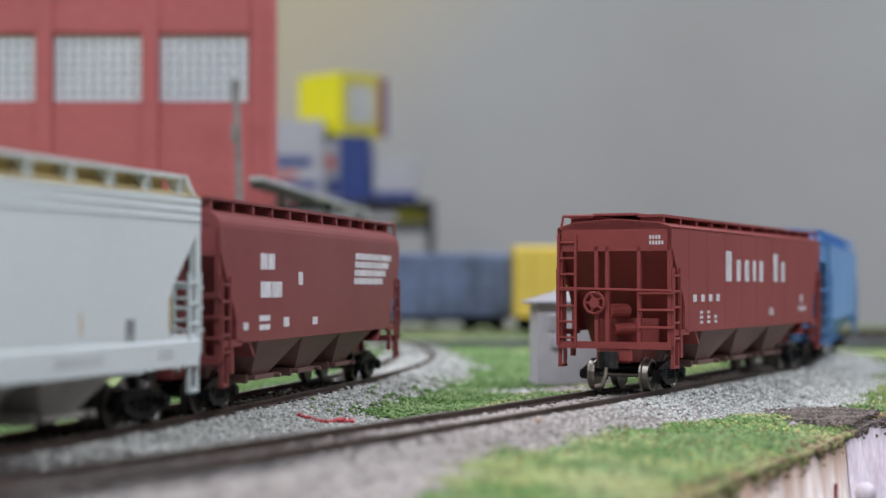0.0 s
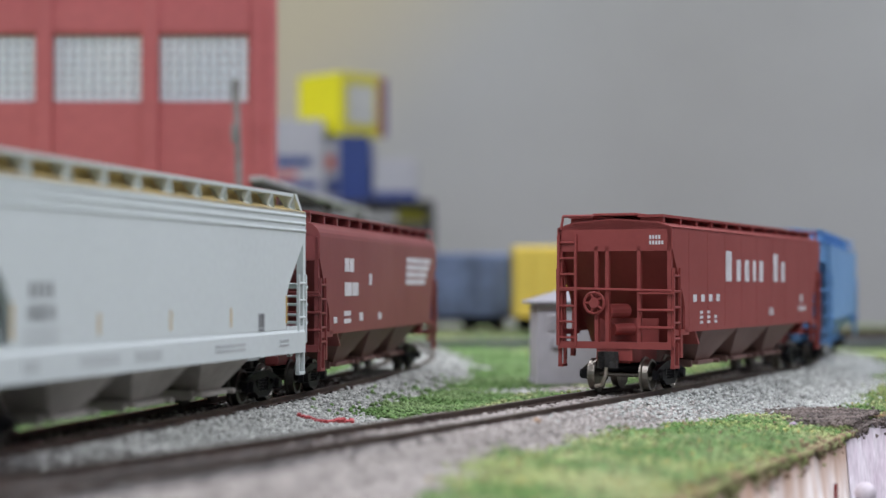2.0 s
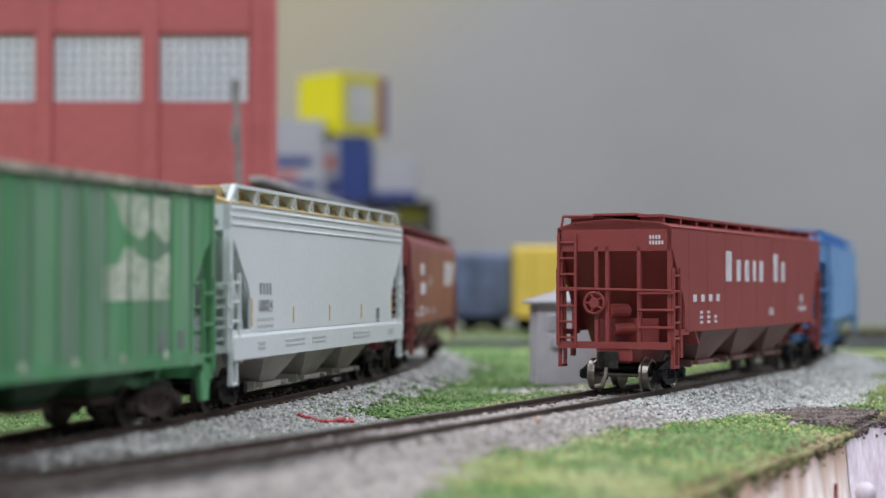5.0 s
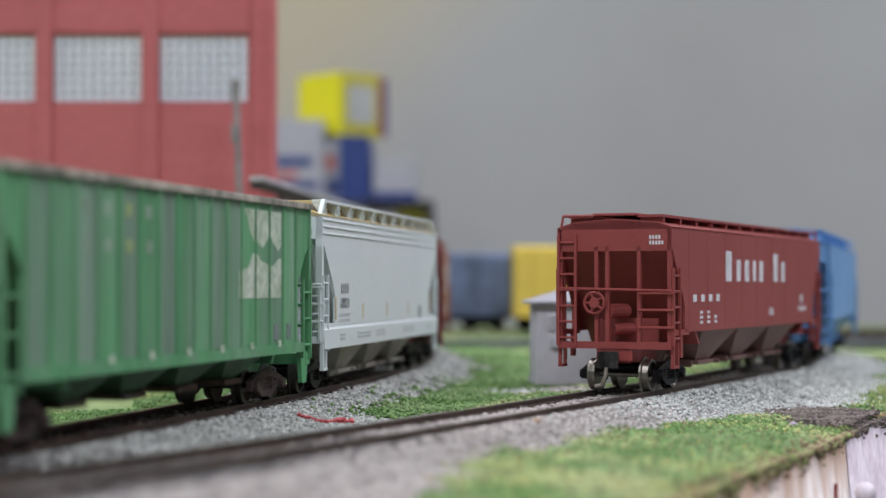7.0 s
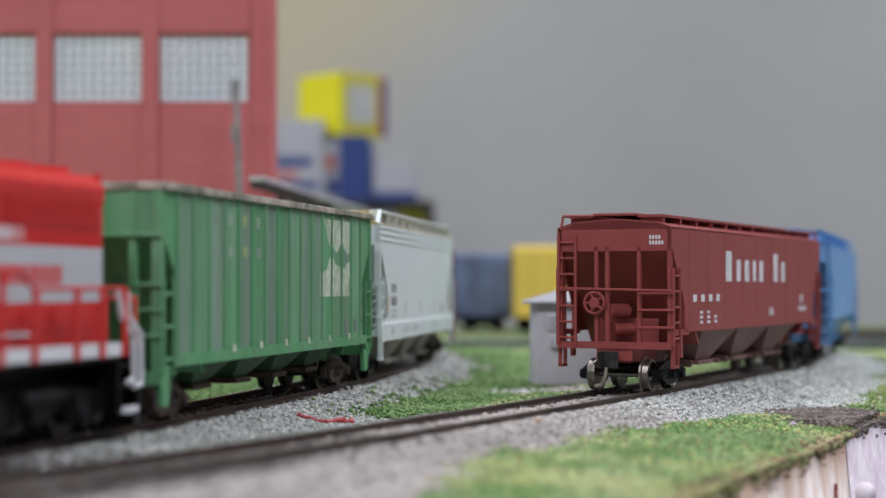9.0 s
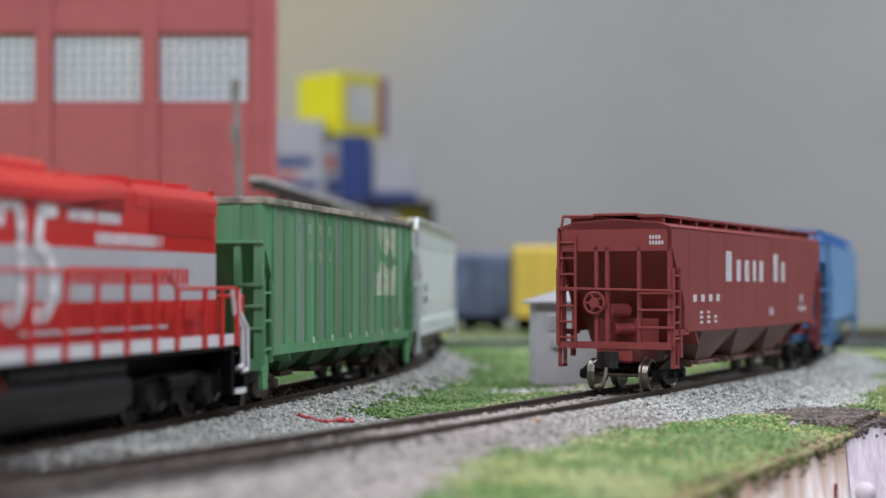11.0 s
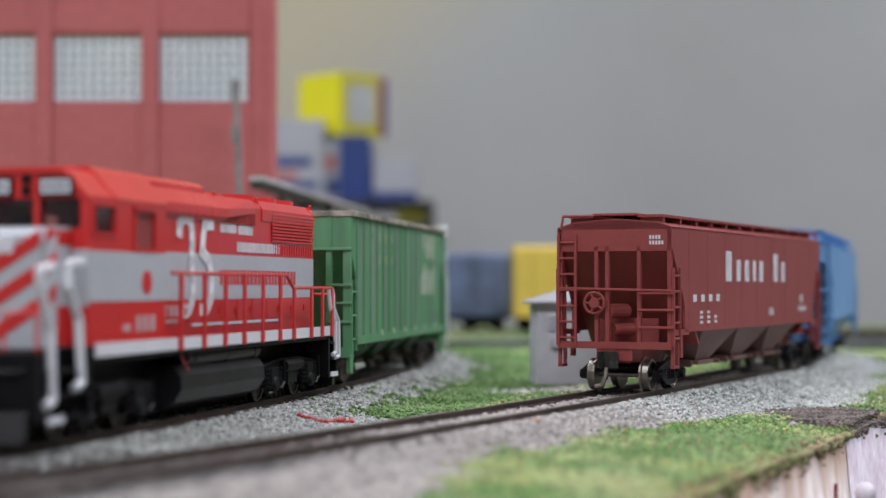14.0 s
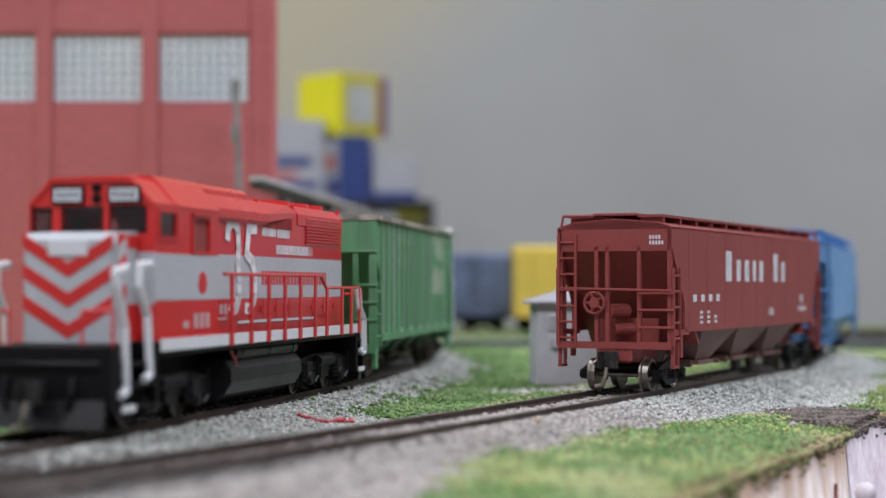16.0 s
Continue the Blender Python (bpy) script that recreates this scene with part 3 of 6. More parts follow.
        part("handrail", bm, body, end)
        ladder(car, body, "end", ex + q * 0.5, w - 6.0, w - 0.6, sill - 4, eave - 2, 7)
        for sgn in (-1, 1):
            ladder(car, body, "side", sgn * (w + 0.1), *sorted((ex - q * 0.6, ex - q * 6.5)), sill - 4, eave - 12 if not edge_walk else sill + 15, 5 if not edge_walk else 4)
            bm = bmesh.new()
            box(bm, *sorted((ex, ex - q * 16)), *sorted((sgn * (w - 1.2), sgn * w)), sill - 0.8, sill + 0.8)
            part("corner_sill", bm, body, car)
            stirrup(car, body, ex - q * 3.4, sgn * (w - 0.4), sill - 3)
            bm = bmesh.new()
            box(bm, *sorted((ex - q * 9.5, ex - q * 11.3)), *sorted((sgn * (w - 1.6), sgn * (w - 0.5))), sill - 7.5, sill)
            part("jacking_post", bm, body, car)
        if edge_walk:
            for sgn in (-1, 1):
                bm = bmesh.new()
                prism(bm, [(ex - q * 1.4, eave - 9.0), (ex - q * 3.4, eave - 9.0), (ex - q * 20.0, sill - 1.0), (ex - q * 17.6, sill - 1.0)], "y", *sorted((sgn * (w - 2.6), sgn * (w - 4.0))))
                part("end_brace", bm, body, end)
                ladder(car, body, "end", ex + q * 0.5, *sorted((sgn * (w - 0.6), sgn * (w - 7.0))), sill - 4, sill + 11.5, 3)
        coupler(car, ex, q)
    # brake gear at the camera-side end
    ex = -hl
    bm = bmesh.new()
    bmesh.ops.create_cone(bm, cap_ends=False, segments=20, radius1=3.2, radius2=3.2, depth=0.9, matrix=Matrix.Translation((ex - 1.2, 5.8, sill + 8.6)) @ pose(0, 0, 0, 0, 90, 0))
    for k in range(20):
        a0, a1 = 2 * math.pi * k / 20, 2 * math.pi * (k + 1) / 20
        tube(bm, (ex - 1.2, 5.8 + 3.1 * math.cos(a0), sill + 8.6 + 3.1 * math.sin(a0)), (ex - 1.2, 5.8 + 3.1 * math.cos(a1), sill + 8.6 + 3.1 * math.sin(a1)), 0.45, n=5)
    for k in range(5):
        a0 = 2 * math.pi * k / 5
        tube(bm, (ex - 1.2, 5.8, sill + 8.6), (ex - 1.2, 5.8 + 3.1 * math.cos(a0), sill + 8.6 + 3.1 * math.sin(a0)), 0.4, n=5)
    tube(bm, (ex - 1.6, 5.8, sill + 8.6), (ex + 2.0, 5.8, sill + 8.6), 0.9, n=8)
    tube(bm, (ex - 1.7, 5.8, sill + 8.6), (ex - 0.9, 5.8, sill + 8.6), 1.5, 1.7, n=12)
    part("brake_wheel", bm, body, car)
    bm = bmesh.new()
    tube(bm, (ex + 3, w * 0.2, sill + 6.2), (ex + 10, w * 0.2 - 4, sill + 6.2), 2.2, n=14)
    tube(bm, (ex + 2.2, w * 0.2, sill + 6.2), (ex + 3.2, w * 0.2 - 0.5, sill + 6.2), 2.7, n=14)
    tube(bm, (ex + 4, w * 0.1, sill + 0.8), (ex + 10, w * 0.1 - 4, sill + 0.8), 1.8, n=14)
    part("brake_cylinder", bm, body, car)
    # side sills
    if deep_sill:
        for sgn in (-1, 1):
            bm = bmesh.new()
            o = sgn * w
            prism(bm, [(o - sgn * 1.0, sill - deep_sill), (o + sgn * 0.5, sill - deep_sill), (o + sgn * 0.5, sill - 1.0), (o - sgn * 0.6, sill + 0.5), (o - sgn * 1.0, sill + 0.5)], "x", -hl + 1.5, hl - 1.5)
            part("side_sill", bm, body, car)
    # hopper bays
    span = 2 * hl - 2 * 33
    low = sill - deep_sill * 0.6
    for i in range(bays):
        c = -span / 2 + span * (i + 0.5) / bays
        h = span / bays / 2
        bm = bmesh.new()
        wy = w - 1.2
        loft(bm, [[(c - h, -wy, low), (c + h, -wy, low), (c + h, wy, low), (c - h, wy, low)],
                  [(c - h * 0.34, -wy * 0.62, bay_low), (c + h * 0.34, -wy * 0.62, bay_low), (c + h * 0.34, wy * 0.62, bay_low), (c - h * 0.34, wy * 0.62, bay_low)]])
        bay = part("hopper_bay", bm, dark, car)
        bm = bmesh.new()
        box(bm, c - h * 0.42, c + h * 0.42, -wy * 0.72, wy * 0.72, bay_low - 1.1, bay_low + 0.2, bev=0.2)
        box(bm, c - h * 0.5, c - h * 0.42, -wy * 0.6, wy * 0.6, bay_low - 1.8, bay_low + 0.6)
        tube(bm, (c + h * 0.5, -wy * 0.8, bay_low - 0.4), (c + h * 0.5, wy * 0.8, bay_low - 0.4), 0.7)
        part("outlet_gate", bm, dark, bay)
    boxpart("centre_sill", dark, car, -hl + 24, hl - 24, -3, 3, 6.4, sill - 1)
    for q in (-1, 1):
        truck(car, q * (hl - truck_in), side_frame, wheel, key)
    return car


def word_blocks(car, material, x0, z0, widths, tall, small, y, gap=1.0):
    """A painted name drawn as plain upright blocks, one a letter; a negative width leaves a space."""
    x = x0
    for wd, big in widths:
        if wd > 0:
            bars(car, material, [(x + wd * 0.12, x + wd * 0.72, z0, z0 + (tall if big else small))], y, "lettering_block")
            x += wd + gap
        else:
            x += -wd


# the still cars on the siding
W = 17.9
SF_POSE = pose((50.3 + 93 * math.sin(0.442)) * MM, (504.9 + 93 * math.cos(0.442)) * MM, 0, 0, 0, 90 - math.degrees(0.442))
sf = covered_hopper("covered_hopper_car", "oxide red covered hopper car with white lettering on the siding", M_OXIDE, M_OXIDE_DARK,
                    93.0, W, 17.4, 48.3, 52.0, SF_POSE, wheel=M_TREAD)
word_blocks(sf, M_MARK, -39, 32.6, [(11, 1), (8, 0), (8.5, 0), (6, 0), (8, 0), (-9, 0), (9, 1), (8, 0)], 9.6, 7.0, -W, gap=1.9)
bars(sf, M_MARK, [(-73 + i * 8.2, -69.4 + i * 8.2, 26.3, 28.5) for i in range(4)]
     + [(-66 + i * 7.6, -63.2 + i * 7.6, 19.6 + 1.5 * k, 20.5 + 1.5 * k) for i in range(3) for k in range(3) if (i, k) != (2, 2)]
     + [(16 + i * 3.2, 18 + i * 3.2, 21.0, 23.5) for i in range(2)] + [(58 + 4 * i, 61 + 4 * i, 22, 23.6) for i in range(3)] + [(61, 64, 25, 28)], -W)
for k, z in enumerate((45.3, 43.7)):
    for i in range(4 + k):
        boxpart("number_bar", M_MARK, sf, -93.14, -92.9, -11.5 - i * 0.92, -10.9 - i * 0.92, z - 0.55, z + 0.55)
boxpart("number_panel", M_OXIDE, sf, -93.07, -92.9, -16.4, -9.4, 41.8, 46.9)

BLUE_POSE = pose(162.5 * MM, 773 * MM, 0, 0, 0, 90 - math.degrees(0.29))
covered_hopper("covered_hopper_car", "bright blue covered hopper car coupled behind the red one", M_BLUE, M_BLUE, 92.0, W, 17.4, 47.5, 53.5, BLUE_POSE)

# the train
S_WHITE, S_GREEN, S_LOCO, S_MAROON = 0.0, -192.1, -387.6, 198.0
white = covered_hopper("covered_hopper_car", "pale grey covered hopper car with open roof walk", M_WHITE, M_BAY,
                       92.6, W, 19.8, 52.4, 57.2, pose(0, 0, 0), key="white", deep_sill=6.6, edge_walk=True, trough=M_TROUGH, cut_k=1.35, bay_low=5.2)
bars(white, M_INK, [(-69 + i * 2.7, -67.7 + i * 2.7, 29.4, 32.4) for i in range(4)], -W)
bars(white, M_INK_SOFT, [(-71 + i * 2.9, -68.8 + i * 2.9, z, z + 0.8) for i in range(5) for z in (22.6, 20.9)], -W)
bars(white, M_YELLOWBAR, [(-76.3, -75.4, 21.4, 28.4), (-39.4, -38.7, 21.5, 26.0), (-2.4, -1.7, 21.5, 26.0), (35, 35.7, 21.5, 26), (76, 76.9, 21.5, 29)], -W)
bars(white, M_INK, [(55.0, 56.8, 20.8, 24.4), (57.3, 59.1, 20.8, 24.4), (55.0, 58.9, 19.9, 20.5)], -W)
bars(white, M_INK_SOFT, [(x, x + l, z, z + 0.6) for x, l in ((-72, 6), (-48, 18), (-22, 14), (24, 20), (70, 7)) for z in (15.4, 16.6)], -W - 0.5)

maroon = covered_hopper("covered_hopper_car", "maroon covered hopper car with rounded roof edges and white markings", M_MAROON, M_OXIDE_DARK,
                        93.0, W, 17.4, 46.0, 53.6, pose(0, 0, 0), key="maroon", round_top=6.5)
bars(maroon, M_MARK, [(-62, -56.2, 36, 40.2), (-55.4, -50, 36, 40.2), (-62, -53, 28.6, 32.8), (-52.2, -43.5, 28.6, 32.8)]
     + [(-76, -72, 20.5, 22.4), (-63, -54, 22.5, 24), (-63, -54, 20.2, 21.6), (-42, -37, 20.6, 23.2), (-14, -9, 20.6, 22.8), (-28, -24, 32, 35.6)], -W)
for k in range(4):
    bars(maroon, M_MARK, [(34 - k * 0.6, 81 - k * 4.0, 40.0 - k * 2.6, 42.0 - k * 2.6)], -W, "emblem_stripe")
for k, z in enumerate((44.6, 41.8)):
    for i in range(4 + 2 * k):
        boxpart("number_bar", M_MARK, maroon, -93.14, -92.9, -3.0 - i * 1.6, -1.7 - i * 1.6, z - 1.0, z + 1.0)


def open_hopper():
    """Ribbed green hopper car with a weathered top chord."""
    hl, w, sill, top = 89.0, 17.6, 14.8, 54.9
    car = thing("open_hopper_car", "faded green ribbed hopper car with patched paint and pale emblem", "railway car", None, "railway cars")
    cut = [(0.0, 54.0), (0.0, 43.0), (4.0, 40.3), (11.0, 31.0), (11.0, sill)]
    rib_x = [-79.6 + 10.4 * i for i in range(16)]
    mids = [(p + q) / 2 for p, q in zip(rib_x[:-1], rib_x[1:])]
    for sgn in (-1, 1):
        bm = bmesh.new()
        prof = [(-hl + a, z) for a, z in cut] + [(hl - a, z) for a, z in cut[::-1]]
        prism(bm, prof, "y", *sorted((sgn * w, sgn * (w - 0.8))))
        side = part("side_panel", bm, M_GREEN, car)
        for x in [-hl + 1.0] + rib_x + [hl - 1.0]:
            z0 = sill if abs(x) < hl - 8 else 42
            bm = bmesh.new()
            prism(bm, [(x - 0.9, sgn * (w - 0.2)), (x - 0.5, sgn * (w + 0.6)), (x + 0.5, sgn * (w + 0.6)), (x + 0.9, sgn * (w - 0.2))], "z", z0, top - 1.6)
            part("rib", bm, M_GREEN, side)
        bm = bmesh.new()
        box(bm, -hl + 7, hl - 7, *sorted((sgn * (w - 0.4), sgn * (w + 1.0))), sill - 1.4, sill + 1.2)
        part("side_sill", bm, M_GREEN, car)
        bm = bmesh.new()
        box(bm, -hl, hl, *sorted((sgn * (w - 1.6), sgn * (w + 1.2))), top - 1.8, top, bev=0.3)
        part("top_chord", bm, M_RUSTTOP, car, "tan weathered top chord")
    for sgn in (-1, 1):
        for i, x in enumerate(mids):
            m = M_GREEN_GREY if i in (0, 2, 4, 6, 9, 10, 13) else M_GREEN_PANEL
            boxpart("panel", m, car, x - 4.2, x + 4.2, *sorted((sgn * (w - 0.1), sgn * (w + 0.06))), sill + 1.4, top - 2)
    # load and repainted patches
    bm = bmesh.new()
    box(bm, -hl + 1, hl - 1, -w + 1, w - 1, top - 9, top - 5)
    part("load", bm, M_BLACKRUST, car, "dark load inside")
    for i, m in ((2, M_GREEN_PATCH), (3, M_GREEN_PATCH), (4, M_MARK_WORN), (5, M_GREEN_PATCH)):
        x = mids[i]
        bars(car, m, [(x - 1.9, x + 1.3, 46.4, 49.4), (x - 1.6, x + 1.8, 38.8, 41.6)], -w - 0.05, "faded_lettering_block")
    # emblem: two pale shapes with a jagged gap, painted over panels and ribs
    xs = np.array([32.9, 39.4, 39.6, 43.2, 50.2, 54.9, 57.4, 62.3, 64.6])
    low_top, low_bottom = [35.6, 36.2, 36.3, 40.2, 37.9, 37.2, 36.5, 38.8, 39.0], [28.5] * 9
    up_top, up_bottom = [51.4] * 9, [51.4, 51.4, 44.3, 43.4, 41.6, 44.3, 43.6, 40.8, 42.6]
    cols = sorted(set([p + e for p in rib_x for e in (-0.9, 0.9) if 31 < p < 66] + [32.9, 39.5, 43.2, 50.2, 54.9, 57.4, 62.3, 64.6]))
    for x0, x1 in zip(cols[:-1], cols[1:]):
        if x0 < 32.9 or x1 > 64.6 or x1 - x0 < 0.3:
            continue
        on_rib = any(abs((x0 + x1) / 2 - p) < 0.9 for p in rib_x)
        yy = -w - (0.66 if on_rib else 0.12)
        for t_, b_ in ((low_top, low_bottom), (up_top, up_bottom)):
            q = [float(np.interp(v, xs, f)) for v, f in ((x0 + 0.02, b_), (x1 - 0.02, b_), (x1 - 0.02, t_), (x0 + 0.02, t_))]
            if q[3] - q[0] < 0.4 and q[2] - q[1] < 0.4:
                continue
            bm = bmesh.new()
            prism(bm, [(x0, q[0]), (x1, q[1]), (x1, max(q[2], q[1] + 0.1)), (x0, max(q[3], q[0] + 0.1))], "y", yy, yy + 0.1)
            part("emblem_block", bm, M_MARK_FADED, car)
    for i in (3, 5, 7, 9, 11, 13):
        bars(car, M_MARK_FADED, [(mids[i] - 1.2, mids[i] + 1.2, 15.4, 17.2)], -w - 1.05, "stencil")
    bars(car, M_PLATE, [(59.2, 62.4, 17.3, 21.4), (69.2, 72.2, 17.3, 21.4)], -w - 0.12, "data_plate")
    for q in (-1, 1):
        ex = q * hl
        bm = bmesh.new()
        box(bm, *sorted((ex, ex - q * 0.9)), -w + 0.8, w - 0.8, 43.4, top - 0.6)
        end = part("end_sheet", bm, M_GREEN, car)
        bm = bmesh.new()
        box(bm, *sorted((ex + q * 0.5, ex - q * 1.4)), -w - 1.0, w + 1.0, top - 1.8, top, bev=0.3)
        part("end_chord", bm, M_RUSTTOP, end)
        bm = bmesh.new()
        prism(bm, [(ex - q * 0.9, 43.4), (ex - q * 2.0, 43.4), (ex - q * 30, 11), (ex - q * 28.5, 11)], "y", -w + 0.8, w - 0.8)
        part("slope_sheet", bm, M_GREEN, car)
        for y in (-w + 0.9, -11.0, 11.0, w - 0.9):
            t = 1.2 if abs(y) > w - 2 else 0.9
            boxpart("end_post", M_GREEN, end, *sorted((ex + q * 0.3, ex - q * 1.4)), y - t, y + t, 11.0, top - 2)
        for z in (20.5, 26.3, 31.9, 43.0):
            bm = bmesh.new()
            tube(bm, (ex + q * 0.6, -w - 0.6, z), (ex + q * 0.6, w + 0.6 if z > 39 else -11.0, z), 0.5, n=6)
            part("grab_iron", bm, M_GREEN, end)
        bm = bmesh.new()
        box(bm, *sorted((ex + q * 0.4, ex - q * 3)), -w, w, 9.6, 12.6)
        box(bm, *sorted((ex, ex - q * 24)), -4, 4, 7.5, 12)
        part("end_sill", bm, M_GREEN, car)
        for sgn in (-1, 1):
            ladder(car, M_GREEN, "side", sgn * (w + 0.4), *sorted((ex - q * 0.6, ex - q * 7.0)), 11.5, 33.5, 3)
            bm = bmesh.new()
            prism(bm, [(ex - q * 0.4, 13), (ex - q * 7.5, 14), (ex - q * 5.6, 4.6), (ex - q * 2.2, 4.6)], "y", *sorted((sgn * (w - 1.4), sgn * (w - 0.2))))
            part("step_bracket", bm, M_GREEN, car)
        coupler(car, ex, q)
        truck(car, q * (hl - 18.5), M_TRUCKRUST, M_WHEEL, "green")
    span = 2 * hl - 56
    for i in range(4):
        c, h = -span / 2 + span * (i + 0.5) / 4, span / 8
        bm = bmesh.new()
        wy = w - 1.5
        loft(bm, [[(c - h, -wy, sill), (c + h, -wy, sill), (c + h, wy, sill), (c - h, wy, sill)],
                  [(c - h * 0.3, -wy * 0.6, 7.4), (c + h * 0.3, -wy * 0.6, 7.4), (c + h * 0.3, wy * 0.6, 7.4), (c - h * 0.3, wy * 0.6, 7.4)]])
        # Bays take the darker green that paints in the shade beneath the car.
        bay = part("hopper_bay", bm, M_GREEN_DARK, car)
        boxpart("outlet_gate", M_BLACKRUST, bay, c - h * 0.4, c + h * 0.4, -wy * 0.7, wy * 0.7, 6.2, 7.6)
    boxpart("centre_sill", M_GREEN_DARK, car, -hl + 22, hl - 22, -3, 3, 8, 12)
    return car


green = open_hopper()


def text_mesh(body, size, depth, shear=0.22):
    cu = bpy.data.curves.new("numeral", "FONT")
    cu.body, cu.size, cu.extrude, cu.shear, cu.offset = body, size, depth, shear, 0.0
    ob = bpy.data.objects.new("numeral", cu)
    scene.collection.objects.link(ob)
    me = bpy.data.meshes.new_from_object(ob.evaluated_get(bpy.context.evaluated_depsgraph_get()))
    bpy.data.objects.remove(ob)
    return me


def painted_number(body, parent, material, x0, x1, z0, z1, y, label, shear=0.0):
    """Raised numerals on a side facing -y, filling the given rectangle."""
    bm = bmesh.new()
    bm.from_mesh(text_mesh(body, 1.0, 0.004, shear))
    bmesh.ops.rotate(bm, verts=bm.verts, cent=(0, 0, 0), matrix=Euler((math.pi / 2, 0, 0)).to_matrix())
    xs, zs = [v.co.x for v in bm.verts], [v.co.z for v in bm.verts]
    for v in bm.verts:
        v.co = Vector((x0 + (v.co.x - min(xs)) / (max(xs) - min(xs)) * (x1 - x0), y + v.co.y * 20, z0 + (v.co.z - min(zs)) / (max(zs) - min(zs)) * (z1 - z0)))
    return part("numeral", bm, material, parent, label)


for i in range(6):
    boxpart("number_bar", M_INK, white, -92.74, -92.5, -9.0 - i * 1.15, -8.2 - i * 1.15, 46.6, 48.2)
painted_number("180024", white, M_INK, -69.8, -58.4, 24.9, 28.1, -W - 0.05, "dark grey number 180024")


def stroke(parent, material, pts, width, y, label=""):
    """A painted line of constant width along points (x, z) on a side facing -y."""
    bm = bmesh.new()
    h = width / 2
    for (xa, za), (xb, zb) in zip(pts[:-1], pts[1:]):
        d = math.hypot(xb - xa, zb - za)
        nx, nz = -(zb - za) / d * h, (xb - xa) / d * h
        prism(bm, [(xa + nx, za + nz), (xb + nx, zb + nz), (xb - nx, zb - nz), (xa - nx, za - nz)], "y", y - 0.12, y + 0.1)
    for x, z in pts[1:-1]:
        tube(bm, (x, y - 0.12, z), (x, y + 0.1, z), h, n=12)
    return part("numeral", bm, material, parent, label)


def pierced_wall(parent, name, material, axis, at, thick, lo, hi, z0, z1, holes):
    """A flat wall across axis 'x' or 'y' with square openings (a0, a1, za, zb), made of butted strips."""
    bm = bmesh.new()

    def strip(a0, a1, za, zb):
        if a1 - a0 > 1e-6 and zb - za > 1e-6:
            lohi = sorted((at, at + thick))
            box(bm, *((*lohi, a0, a1, za, zb) if axis == "x" else (a0, a1, *lohi, za, zb)))
    edge = lo
    for a0, a1, za, zb in sorted(holes):
        strip(edge, a0, z0, z1)
        strip(a0, a1, z0, za)
        strip(a0, a1, zb, z1)
        edge = a1
    strip(edge, hi, z0, z1)
    return part(name, bm, material, parent)


